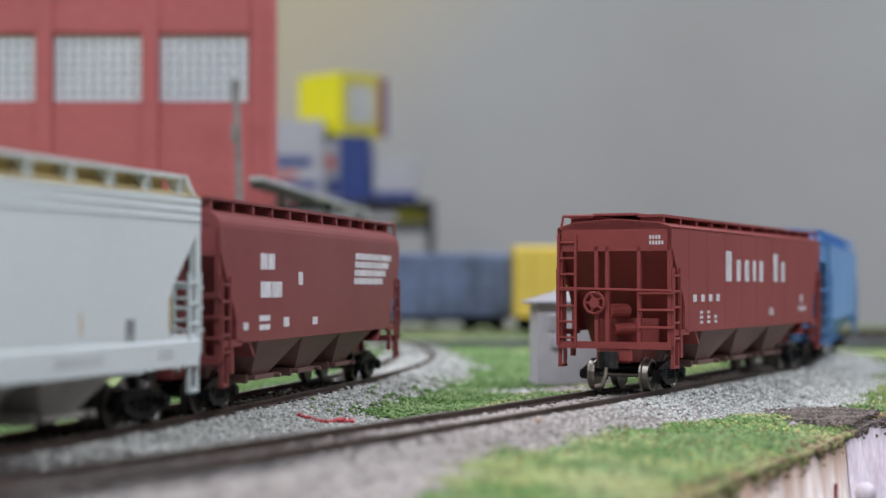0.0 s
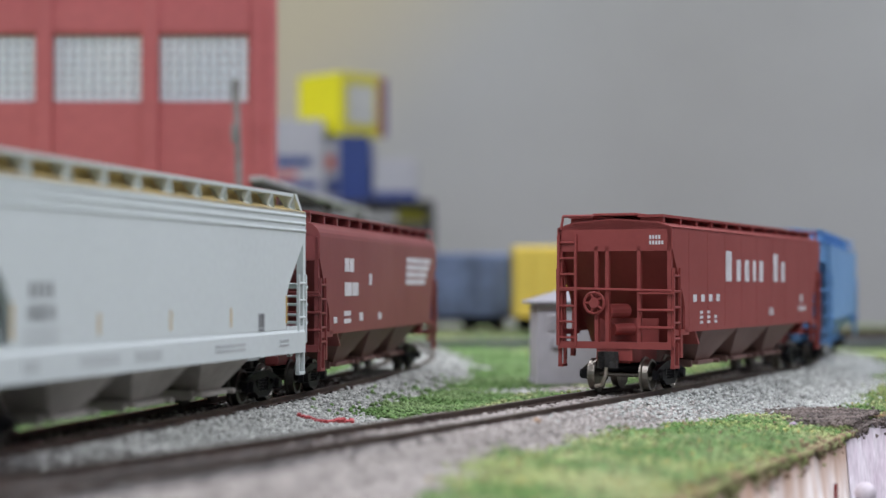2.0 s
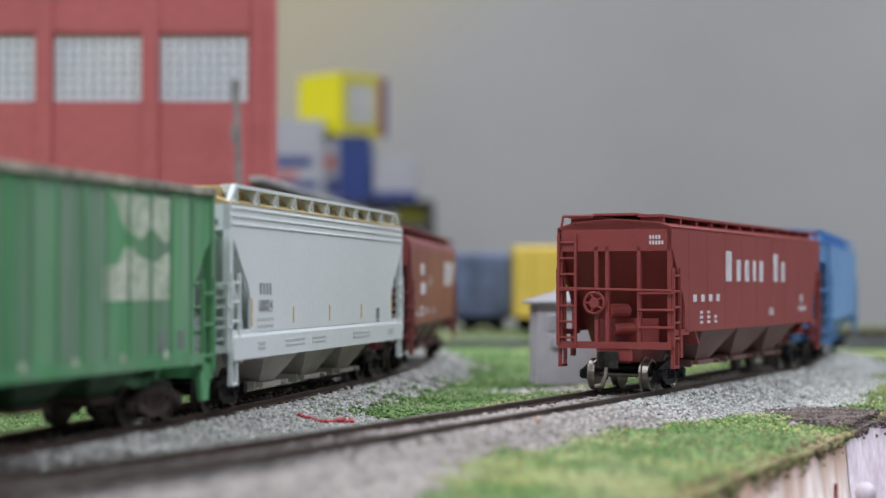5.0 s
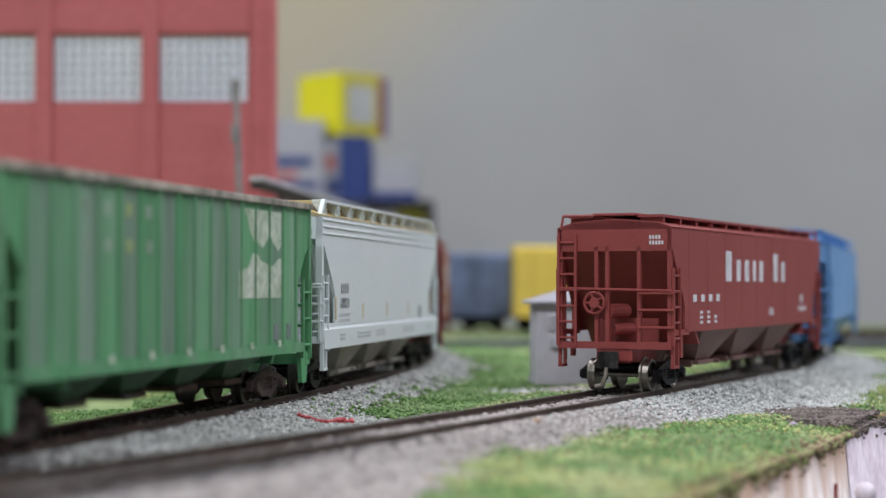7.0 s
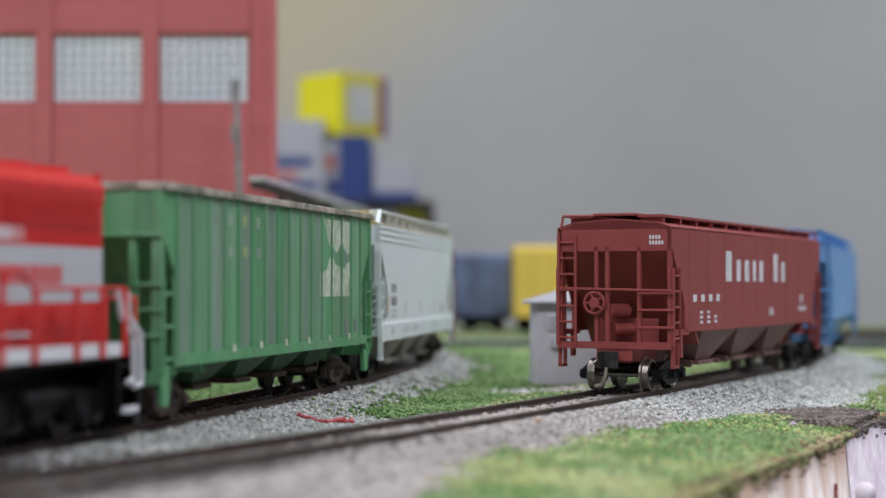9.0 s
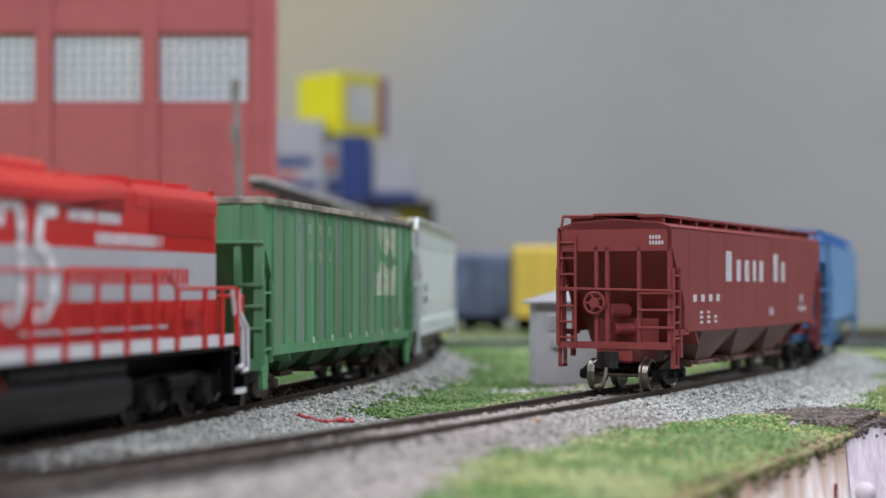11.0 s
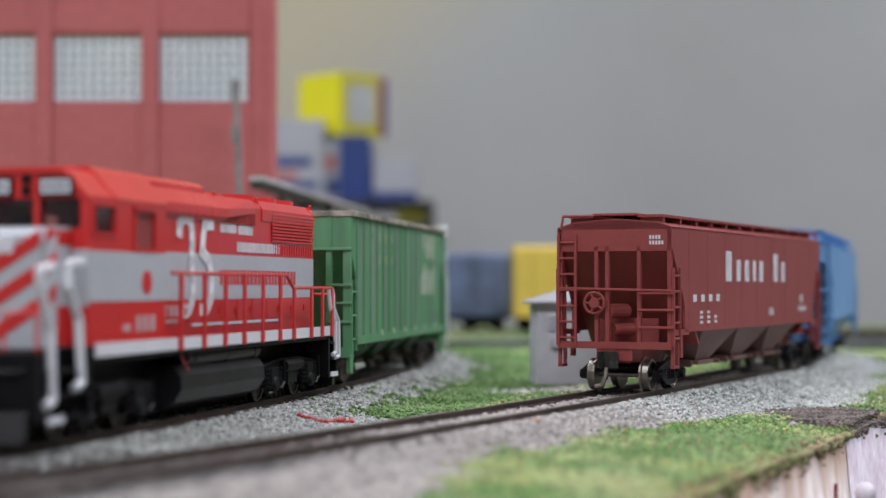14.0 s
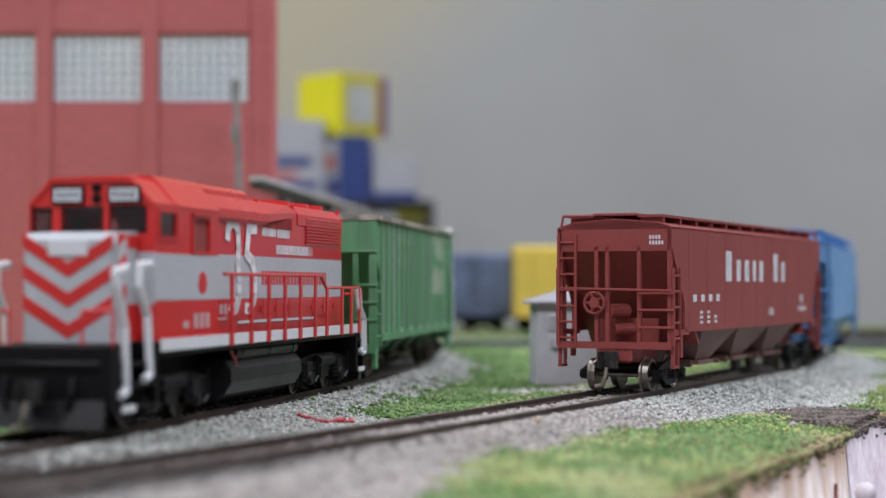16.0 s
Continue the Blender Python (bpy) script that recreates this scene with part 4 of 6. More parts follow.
def locomotive():
    loco = thing("diesel_locomotive", "glossy red and silver diesel locomotive with white chevrons pushing the train", "locomotive", None, "railway cars")
    DK, SW = 19.2, 16.9
    # frame, walkway, pilots
    bm = bmesh.new()
    box(bm, -74, 88, -SW + 0.4, SW - 0.4, DK - 3.4, DK, bev=0.3)
    box(bm, -97, 97, -11, 11, DK - 3.4, DK - 0.1, bev=0.3)
    box(bm, -95, 95, -6.2, 6.2, 6.5, DK - 3)
    part("underframe", bm, M_BLACK, loco)
    for sgn in (-1, 1):
        boxpart("sill_stripe", M_STRIPE, loco, -73, 89, *sorted((sgn * (SW - 0.5), sgn * SW)), DK - 2.2, DK + 0.6, label="white painted walkway edge")
        boxpart("walkway_side", M_RED, loco, -72, -33, *sorted((sgn * (SW - 0.9), sgn * (SW - 0.2))), DK + 0.6, DK + 1.2)
    for q in (-1, 1):
        bm = bmesh.new()
        box(bm, *sorted((q * 96, q * 98.5)), -16.4, 16.4, 5.0, DK - 0.2, bev=0.3)
        pil = part("pilot", bm, M_BLACK, loco)
        bm = bmesh.new()
        loft(bm, [[(q * 98.5, -15, 7.5), (q * 98.5, 15, 7.5), (q * 98.5, 14.2, 1.6), (q * 98.5, -14.2, 1.6)],
                  [(q * 99.4, -15, 7.5), (q * 99.4, 15, 7.5), (q * 101.4, 14.2, 1.6), (q * 101.4, -14.2, 1.6)]])
        part("plow", bm, M_TANK, pil)
        inner = 76 if q < 0 else 88
        for sgn in (-1, 1):
            for k in range(3):
                boxpart("stair_step", M_BLACK, pil, *sorted((q * (inner + 1), q * 95.5)), *sorted((sgn * 11.4, sgn * 16.8)), 5.2 + k * 4.6, 5.8 + k * 4.6)
            bm = bmesh.new()
            box(bm, *sorted((q * (inner - 1.2), q * (inner + 0.2))), *sorted((sgn * 10.6, sgn * 16.8)), 4.6, DK - 0.4)
            box(bm, *sorted((q * inner, q * 96)), *sorted((sgn * 10.6, sgn * 11.4)), 4.6, DK - 0.4)
            part("step_plate", bm, M_BLACK, pil)
            boxpart("step_edge", M_STRIPE, pil, *sorted((q * 88.5, q * 95)), *sorted((sgn * 16.8, sgn * 17.3)), 4.8, 6.2)
        coupler(loco, q * 98.5, q)
        bm = bmesh.new()
        for sgn in (-1, 1):
            pipe(bm, [(q * 99, sgn * 7.5, 12.5), (q * 100.6, sgn * 7.8, 9.0), (q * 100.8, sgn * 6.8, 5.6)], 0.55, n=6)
        tube(bm, (q * 99.6, -14, 15.2), (q * 99.6, 14, 15.2), 0.4, n=6)
        part("air_hose", bm, M_BLACK, pil)
    # long hood
    HW = 10.6
    bm = bmesh.new()
    prism(bm, [(-HW, DK), (HW, DK), (HW, 52.6), (HW - 0.7, 54.0), (HW - 2.4, 54.7), (-HW + 2.4, 54.7), (-HW + 0.7, 54.0), (-HW, 52.6)], "x", -33.2, 91)
    hood = part("hood", bm, M_RED, loco)
    bm = bmesh.new()
    prism(bm, [(HW - 0.3, 47.6), (HW + 1.6, 49.2), (HW + 1.6, 51.4), (HW - 1.4, 54.9), (-HW + 1.4, 54.9), (-HW - 1.6, 51.4), (-HW - 1.6, 49.2), (-HW + 0.3, 47.6)], "x", -33.2, 15)
    part("blower_duct", bm, M_RED, hood)
    bm = bmesh.new()
    loft(bm, [[(15, -HW - 1.6, 49.2), (15, -HW - 1.6, 51.4), (15, -HW + 1.4, 54.9), (15, HW - 1.4, 54.9), (15, HW + 1.6, 51.4), (15, HW + 1.6, 49.2)],
              [(39, -HW - 0.4, 51.2), (39, -HW - 0.4, 52.6), (39, -HW + 0.8, 54.8), (39, HW - 0.8, 54.8), (39, HW + 0.4, 52.6), (39, HW + 0.4, 51.0)]])
    part("duct_taper", bm, M_RED, hood)
    bm = bmesh.new()
    prism(bm, [(HW - 0.2, 49.0), (HW + 0.3, 49.4), (HW + 0.3, 52.6), (HW - 1.4, 55.0), (-HW + 1.4, 55.0), (-HW - 0.3, 52.6), (-HW - 0.3, 49.4), (-HW + 0.2, 49.0)], "x", 45, 91.3)
    part("radiator_housing", bm, M_RED, hood)
    for sgn in (-1, 1):
        side = sorted((sgn * (HW - 0.1), sgn * (HW + 0.1)))
        boxpart("silver_band", M_SILVER, hood, -33.1, 91.05, *side, 28.3, 39.7, label="silver grey painted band")
        # Strip added under the duct's taper; its dark red stands in for shade.
        boxpart("duct_shade_strip", M_DUCT_SHADE, hood, 14, 39, *sorted((sgn * (HW - 0.1), sgn * (HW + 0.5))), 47.9, 50.9, label="dark red strip painting in the shade under the duct")
        for i in range(10):
            x = -31 + i * 11.4
            boxpart("hood_door", M_RED, hood, x, x + 10.7, *sorted((sgn * (HW - 0.1), sgn * (HW + 0.26))), DK + 3.6, 28.0)
            boxpart("door_latch", M_RED, hood, x + 9.2, x + 9.9, *sorted((sgn * (HW + 0.2), sgn * (HW + 0.6))), 24.5, 26.3)
        boxpart("hood_line", M_STRIPE, hood, -6, 62, *sorted((sgn * HW, sgn * (HW + 0.32))), DK + 2.6, DK + 3.3, label="thin white line along the hood foot")
        for i in range(9):
            bm = bmesh.new()
            z = 43.9 + i * 0.92
            prism(bm, [(sgn * (HW - 0.1), z + 0.75), (sgn * (HW + 0.5), z), (sgn * (HW + 0.5), z + 0.36), (sgn * (HW - 0.1), z + 0.9)], "x", 53, 90)
            part("louvre", bm, M_RED, hood)
        for i in range(16):
            boxpart("grille_rib", M_RED, hood, 56 + i * 2.15, 56.9 + i * 2.15, *sorted((sgn * (HW - 0.1), sgn * (HW + 0.22))), 40.3, 43.2)
    for x in (50, 68, 83):
        bm = bmesh.new()
        tube(bm, (x, 0, 54.7), (x, 0, 56.6), 6.6, n=28)
        for k in range(3):
            tube(bm, (x, 0, 56.6 + 0.14 * k), (x, 0, 56.7 + 0.14 * k), 6.1 - 1.5 * k, n=28)
        part("roof_fan", bm, M_RED, hood)
    bm = bmesh.new()
    prism(bm, [(7.6, 54.6), (7.6, 56.4), (6.2, 57.6), (-6.2, 57.6), (-7.6, 56.4), (-7.6, 54.6)], "x", -34, 10)
    part("brake_hatch", bm, M_RED, hood)
    boxpart("exhaust_stack", M_RED, hood, 26, 35, -3, 3, 54.6, 56.4, bev=0.3)
    for x, y in ((12, -9.2), (44, -9.2), (90, -9.6)):
        bm = bmesh.new()
        pipe(bm, [(x, y, 54.4), (x, y, 55.6), (x + 1.6, y, 55.6), (x + 1.6, y, 54.4)], 0.28, n=6)
        part("lift_ring", bm, M_RED, hood)
    # low nose with chevrons
    NX, NW = -85.4, 11.2
    bm = bmesh.new()
    prism(bm, [(NX, DK), (NX, 41.8), (NX + 1.2, 43.2), (-73, 44.0), (-73, DK)], "y", -NW, NW)
    bmesh.ops.bevel(bm, geom=[e for e in bm.edges if abs(e.verts[0].co.y) > NW - 1 and e.verts[0].co.y == e.verts[1].co.y and max(v.co.x for v in e.verts) < NX + 2], offset=1.3, segments=3, affect="EDGES")
    nose = part("nose", bm, M_SILVER, loco, "silver nose with red chevrons")
    for z in (35.2, 28.6, 21.8):
        for sgn in (-1, 1):
            bm = bmesh.new()
            prism(bm, [(0, z - 1.7), (sgn * 10.4, z + 4.6), (sgn * 10.4, z + 7.8), (0, z + 1.5)], "x", NX - 0.22, NX + 0.1)
            part("chevron", bm, M_RED, nose, "red chevron stripe")
            # the stripe runs on round the corner
            bm = bmesh.new()
            prism(bm, [(NX + 1.2, z + 5.2), (NX + 5.5, z + 7.4), (NX + 5.5, min(z + 10.4, 43.0)), (NX + 1.2, z + 8.2)], "y", *sorted((sgn * (NW - 0.1), sgn * (NW + 0.18))))
            part("chevron", bm, M_RED, nose, "red chevron stripe")
    for sgn in (-1, 1):
        boxpart("nose_side_red", M_RED, nose, NX + 6, -73.6, *sorted((sgn * (NW - 0.1), sgn * (NW + 0.14))), 40.0, 43.0)
        boxpart("nose_side_red", M_RED, nose, NX + 6, -73.6, *sorted((sgn * (NW - 0.1), sgn * (NW + 0.14))), DK + 0.2, 27.6)
    boxpart("headlight_plate", M_STRIPE, nose, NX - 0.5, NX + 0.1, -4.6, 4.6, 38.2, 41.4, bev=0.2)
    # cab: hollow, with glazed openings
    CW, FX, BX = 15.3, -73.5, -33.0
    cab = boxpart("cab", M_RED, loco, FX, BX, -CW + 0.9, CW - 0.9, DK + 0.1, DK + 1.2, label="red cab with angled roof corners")
    bm = bmesh.new()
    prism(bm, [(-CW, 50.2), (-10.2, 55.7), (-9.0, 56.2), (9.0, 56.2), (10.2, 55.7), (CW, 50.2), (CW - 1.0, 49.9), (9.4, 55.1), (-9.4, 55.1), (-CW + 1.0, 49.9)], "x", FX - 0.5, BX + 0.4)
    part("cab_roof", bm, M_RED, cab)
    bm = bmesh.new()
    prism(bm, [(-CW - 0.35, 50.1), (-9.9, 56.6), (-8.8, 57.3), (8.8, 57.3), (9.9, 56.6), (CW + 0.35, 50.1), (CW - 0.6, 49.9), (9.0, 55.6), (-9.0, 55.6), (-CW + 0.6, 49.9)], "x", -60.5, BX + 0.8)
    part("roof_cap", bm, M_RED, cab)
    screens = [(-12.9, -4.8, 44.1, 49.2), (-2.4, 6.8, 44.1, 49.2), (10.1, 14.2, 44.2, 49.0)]
    front = pierced_wall(cab, "cab_front", M_RED, "x", FX, 0.9, -CW, CW, DK, 50.2, screens)
    for a0, a1, z0, z1 in screens:
        pane = boxpart("windscreen", M_CABPANE, front, FX + 0.35, FX + 0.5, a0 - 0.1, a1 + 0.1, z0 - 0.1, z1 + 0.1, label="clear plastic cab windscreen")
        pane.visible_shadow = False
        bm = bmesh.new()
        for s0, s1, t0, t1 in ((a0 - 0.45, a1 + 0.45, z0 - 0.45, z0), (a0 - 0.45, a1 + 0.45, z1, z1 + 0.45), (a0 - 0.45, a0, z0, z1), (a1, a1 + 0.45, z0, z1)):
            box(bm, FX - 0.16, FX + 0.1, s0, s1, t0, t1)
        part("gasket", bm, M_BLACK, pane)
    for x, sgn in ((FX, 1), (BX - 0.9, 1)):
        bm = bmesh.new()
        prism(bm, [(-CW + 0.4, 50.2), (CW - 0.4, 50.2), (9.8, 55.4), (-9.8, 55.4)], "x", x + 0.02, x + 0.88)
        part("cab_gable", bm, M_RED, cab)
    pierced_wall(cab, "cab_back", M_RED, "x", BX - 0.9, 0.9, -CW, CW, DK, 50.2, [(-14.4, -11.2, 42.0, 48.0), (11.2, 14.4, 42.0, 48.0)])
    for sgn in (-1, 1):
        holes = [(-71.0, -60.6, 42.9, 48.4), (-50.2, -39.6, 39.9, 47.6)]
        wall = pierced_wall(cab, "cab_side", M_RED, "y", sgn * CW, -sgn * 0.9, FX + 0.92, BX - 0.92, DK, 50.0, holes)
        boxpart("silver_band", M_SILVER, wall, FX, BX, *sorted((sgn * (CW - 0.1), sgn * (CW + 0.12))), 28.4, 39.0)
        for (h0, h1, z0, z1), pm in zip(holes, (M_CABPANE, M_OXIDE)):
            bm = bmesh.new()
            for s0, s1, t0, t1 in ((h0 - 0.7, h1 + 0.7, z0 - 0.7, z0), (h0 - 0.7, h1 + 0.7, z1, z1 + 0.6), (h0 - 0.7, h0, z0, z1), (h1, h1 + 0.7, z0, z1)):
                box(bm, s0, s1, *sorted((sgn * CW, sgn * (CW + 0.4))), t0, t1)
            part("window_frame", bm, M_RED, wall)
            pane = boxpart("side_window", pm, wall, h0 - 0.1, h1 + 0.1, *sorted((sgn * (CW - 0.4), sgn * (CW - 0.55))), z0 - 0.1, z1 + 0.1)
            pane.visible_shadow = pm is not M_CABPANE
        bm = bmesh.new()
        tube(bm, (-44, sgn * (CW + 0.05), 32.4), (-44, sgn * (CW + 0.26), 32.4), 2.7, n=20)
        part("emblem_disc", bm, M_RED, wall)
        for k in range(3):
            boxpart("data_bar", M_DATA, wall, -49.6 + k * 3.8, -46.8 + k * 3.8, *sorted((sgn * CW, sgn * (CW + 0.14))), 21.6, 25.2)
        boxpart("data_bar", M_DATA, wall, -56.5, -52.6, *sorted((sgn * CW, sgn * (CW + 0.14))), 21.8, 23.4)
        nb = boxpart("number_board", M_BLACK, cab, FX - 0.9, FX + 0.02, *sorted((-1.4 + sgn * 3.0, -1.4 + sgn * 10.8)), 50.2, 54.2, bev=0.25)
        boxpart("lit_plate", M_NUMBER, nb, FX - 1.0, FX - 0.85, *sorted((-1.4 + sgn * 3.6, -1.4 + sgn * 10.2)), 50.8, 53.6)
        for k in range(4):
            boxpart("number_bar", M_BLACK, nb, FX - 1.08, FX - 0.98, *sorted((-1.4 + sgn * (4.4 + 1.4 * k), -1.4 + sgn * (5.0 + 1.4 * k))), 51.4, 53.0)
        boxpart("front_band", M_SILVER, front, FX - 0.12, FX + 0.1, *sorted((sgn * (NW + 0.3), sgn * CW)), 27.5, 39.2)
        boxpart("sun_visor", M_RED, wall, -51.4, -38.4, *sorted((sgn * CW, sgn * (CW + 1.0))), 48.4, 48.9)
    boxpart("crew_seat", M_BLACK, cab, -57, -52, -12.5, -7.5, DK + 1.2, 40, bev=0.5)
    boxpart("control_stand", M_BLACK, cab, -70, -65, -10, -4, DK + 1.2, 43.2, bev=0.4)
    bm = bmesh.new()
    for z in (51.3, 53.7):
        tube(bm, (FX - 0.7, -1.4, z), (FX + 0.1, -1.4, z), 1.05, n=14)
    part("headlight", bm, M_BLACK, cab)
    bm = bmesh.new()
    for y in (-2.2, 0, 2.2):
        tube(bm, (-56.6, y, 57.2), (-51, y, 57.2), 0.55, 0.9, n=10)
    box(bm, -54.4, -53.4, -2.6, 2.6, 56, 57)
    part("air_horn", bm, M_RED, cab)
    # big numeral and painted words
    stroke(hood, M_NUMERAL, [(-14.6, 43.4), (-14.0, 46.6), (-11.8, 48.4), (-8.6, 48.2), (-6.6, 46.2), (-5.9, 41.6), (-6.9, 37.6), (-5.2, 33.2), (-5.7, 28.6), (-7.6, 26.0), (-10.6, 25.2), (-12.6, 26.8)], 3.0, -HW - 0.34, "white slanted number 35")
    stroke(hood, M_NUMERAL, [(8.3, 47.2), (2.0, 47.0), (0.4, 40.0), (4.6, 38.4), (7.2, 33.8), (6.6, 28.4), (3.6, 25.6), (-0.8, 25.8)], 3.0, -HW - 0.34, "white slanted number 35")
    rnd = random.Random(21)
    for x0, x1, z0, z1, m, wide in ((13.8, 24.5, 45.4, 48.0, M_MARK, 1.7), (27.0, 38.0, 45.2, 47.8, M_MARK, 1.7), (26.0, 60.0, 40.6, 43.2, M_MARK, 1.8), (13.4, 73.6, 32.0, 35.8, M_RED, 2.6)):
        x = x0
        while x < x1:
            wd = wide * rnd.uniform(0.75, 1.15)
            bars(hood, m, [(x, x + wd * 0.74, z0, z1)], -HW - 0.06, "lettering_block")
            x += wd * 1.06
    bars(hood, M_DATA, [(-23 + i * 3.0, -20.8 + i * 3.0, 24.4, 27.0) for i in range(3)] + [(-23, -15, 22.9, 23.6)], -HW - 0.28, "data_bar")
    # handrails
    for sgn in (-1, 1):
        bm = bmesh.new()
        pipe(bm, [(-33, sgn * SW, 34.6), (48, sgn * SW, 34.6), (53.7, sgn * SW, 31.1), (89, sgn * SW, 31.1)], 0.45)
        rail = part("handrail", bm, M_RED, loco)
        for x in (-28.3, -13.6, 0.4, 14.0, 28.0, 42.0, 53.7, 69.4, 79.6, 89.0):
            boxpart("stanchion", M_RED, rail, x - 0.8, x + 0.8, *sorted((sgn * (SW + 0.05), sgn * (SW + 0.65))), DK - 2.4, 34.6 if x < 50 else 31.1)
        for pts in ([(90.5, 30.6), (91.0, 25.4), (96.4, 21.2), (96.8, 10.6), (93.0, 10.2)], [(86.6, 30.6), (88.4, 24.8), (93.2, 21.0), (93.6, 11.8), (90.5, 11.2)]):
            bm = bmesh.new()
            pipe(bm, [(x, sgn * SW, z) for x, z in pts], 0.62)
            part("grab_rail", bm, M_STRIPE, loco, "white stair grab rail")
        for pts in ([(-93, 35.4), (-98.6, 34.6), (-98.0, 31.6), (-93.8, 22.8), (-92.8, 9.4), (-96.0, 8.4)], [(-80, 36.4), (-86.0, 36.0), (-86.2, 31.6), (-81.4, 25.0), (-80.0, 12.2), (-83.4, 11.2)]):
            bm = bmesh.new()
            pipe(bm, [(x, sgn * SW, z) for x, z in pts], 1.0)
            part("grab_rail", bm, M_STRIPE, loco, "white stair grab rail")
    for q in (-1, 1):
        for y in (-15.5, 8.5):
            bm = bmesh.new()
            high = 29.0 if q > 0 else 26.4
            pipe(bm, [(q * 96.6, y, DK - 0.4), (q * 96.6, y, high), (q * 96.6, y + 7, high), (q * 96.6, y + 7, DK - 0.4)], 0.5 if q > 0 else 0.4, n=6)
            part("end_rail", bm, M_RED, loco)
    # fuel tank, trucks
    bm = bmesh.new()
    prism(bm, [(-13.5, 13.0), (13.5, 13.0), (15.4, 10.6), (15.6, 7.4), (13.6, 4.2), (10, 2.6), (-10, 2.6), (-13.6, 4.2), (-15.6, 7.4), (-15.4, 10.6)], "x", -24, 34)
    tank = part("fuel_tank", bm, M_TANK, loco, "satin black fuel tank with rounded flanks")
    bm = bmesh.new()
    for sgn in (-1, 1):
        tube(bm, (-18, sgn * 13.2, 14.6), (32, sgn * 13.2, 14.6), 1.9, n=14)
        for x in (-14, 8, 28):
            tube(bm, (x, sgn * 13.2, 14.6), (x + 1, sgn * 13.2, 14.6), 2.1, n=14)
    part("air_reservoir", bm, M_TANK, tank)
    bm = bmesh.new()
    for sgn in (-1, 1):
        pipe(bm, [(-23, sgn * 15.0, 15.4), (-21.5, sgn * 15.6, 13.0), (-20, sgn * 15.6, 11.6)], 0.4, n=6)
    part("fuel_filler", bm, M_OXIDE, tank, "small dull red fuel filler pipes")
    for q in (-1, 1):
        bm = bmesh.new()
        for sgn in (-1, 1):
            y0, y1 = sorted((sgn * 10.8, sgn * 13.2))
            prism(bm, [(-26, 6), (-25, 10), (-10, 11.5), (10, 11.5), (25, 10), (26, 6), (20, 4.2), (12, 3.6), (8, 6.4), (-8, 6.4), (-12, 3.6), (-20, 4.2)], "y", y0, y1)
            for x in (-15.5, 15.5):
                box(bm, x - 3, x + 3, *sorted((sgn * 12.5, sgn * 14.6)), 3.8, 9.6, bev=0.4)
                tube(bm, (x, sgn * 14.4, 4.9), (x, sgn * 15.4, 4.9), 2.2, 1.8, n=14)
                for e in (-1, 1):
                    for k in range(5):
                        tube(bm, (x + e * 5, sgn * 13.6, 4.2 + k * 1.15), (x + e * 5, sgn * 13.6, 4.9 + k * 1.15), 1.25, n=10)
                pipe(bm, [(x + 7, sgn * 14.6, 11.4), (x + 7, sgn * 14.8, 5.2), (x + 4, sgn * 14.8, 3.4)], 0.45, n=6)
            tube(bm, (-8, sgn * 14.2, 9.5), (6, sgn * 14.2, 9.5), 1.7, n=10)
            tube(bm, (6, sgn * 14.2, 9.5), (9, sgn * 14.2, 9.5), 0.6, n=8)
            box(bm, -4, 4, *sorted((sgn * 13, sgn * 14.4)), 4.5, 8.5, bev=0.3)
        box(bm, -8, 8, -10, 10, 5, 10)
        box(bm, -25, 25, -6.2, 6.2, 2.4, 10.5)
        tr = part("truck", bm, M_BLACK, loco, "black locomotive truck")
        tr.location = (q * 61 * MM, 0, 0)
        for x in (-15.5, 15.5):
            wheelset(tr, x, M_WHEEL, "loco")
    return loco


loco = locomotive()

# ---- scenery buildings ----


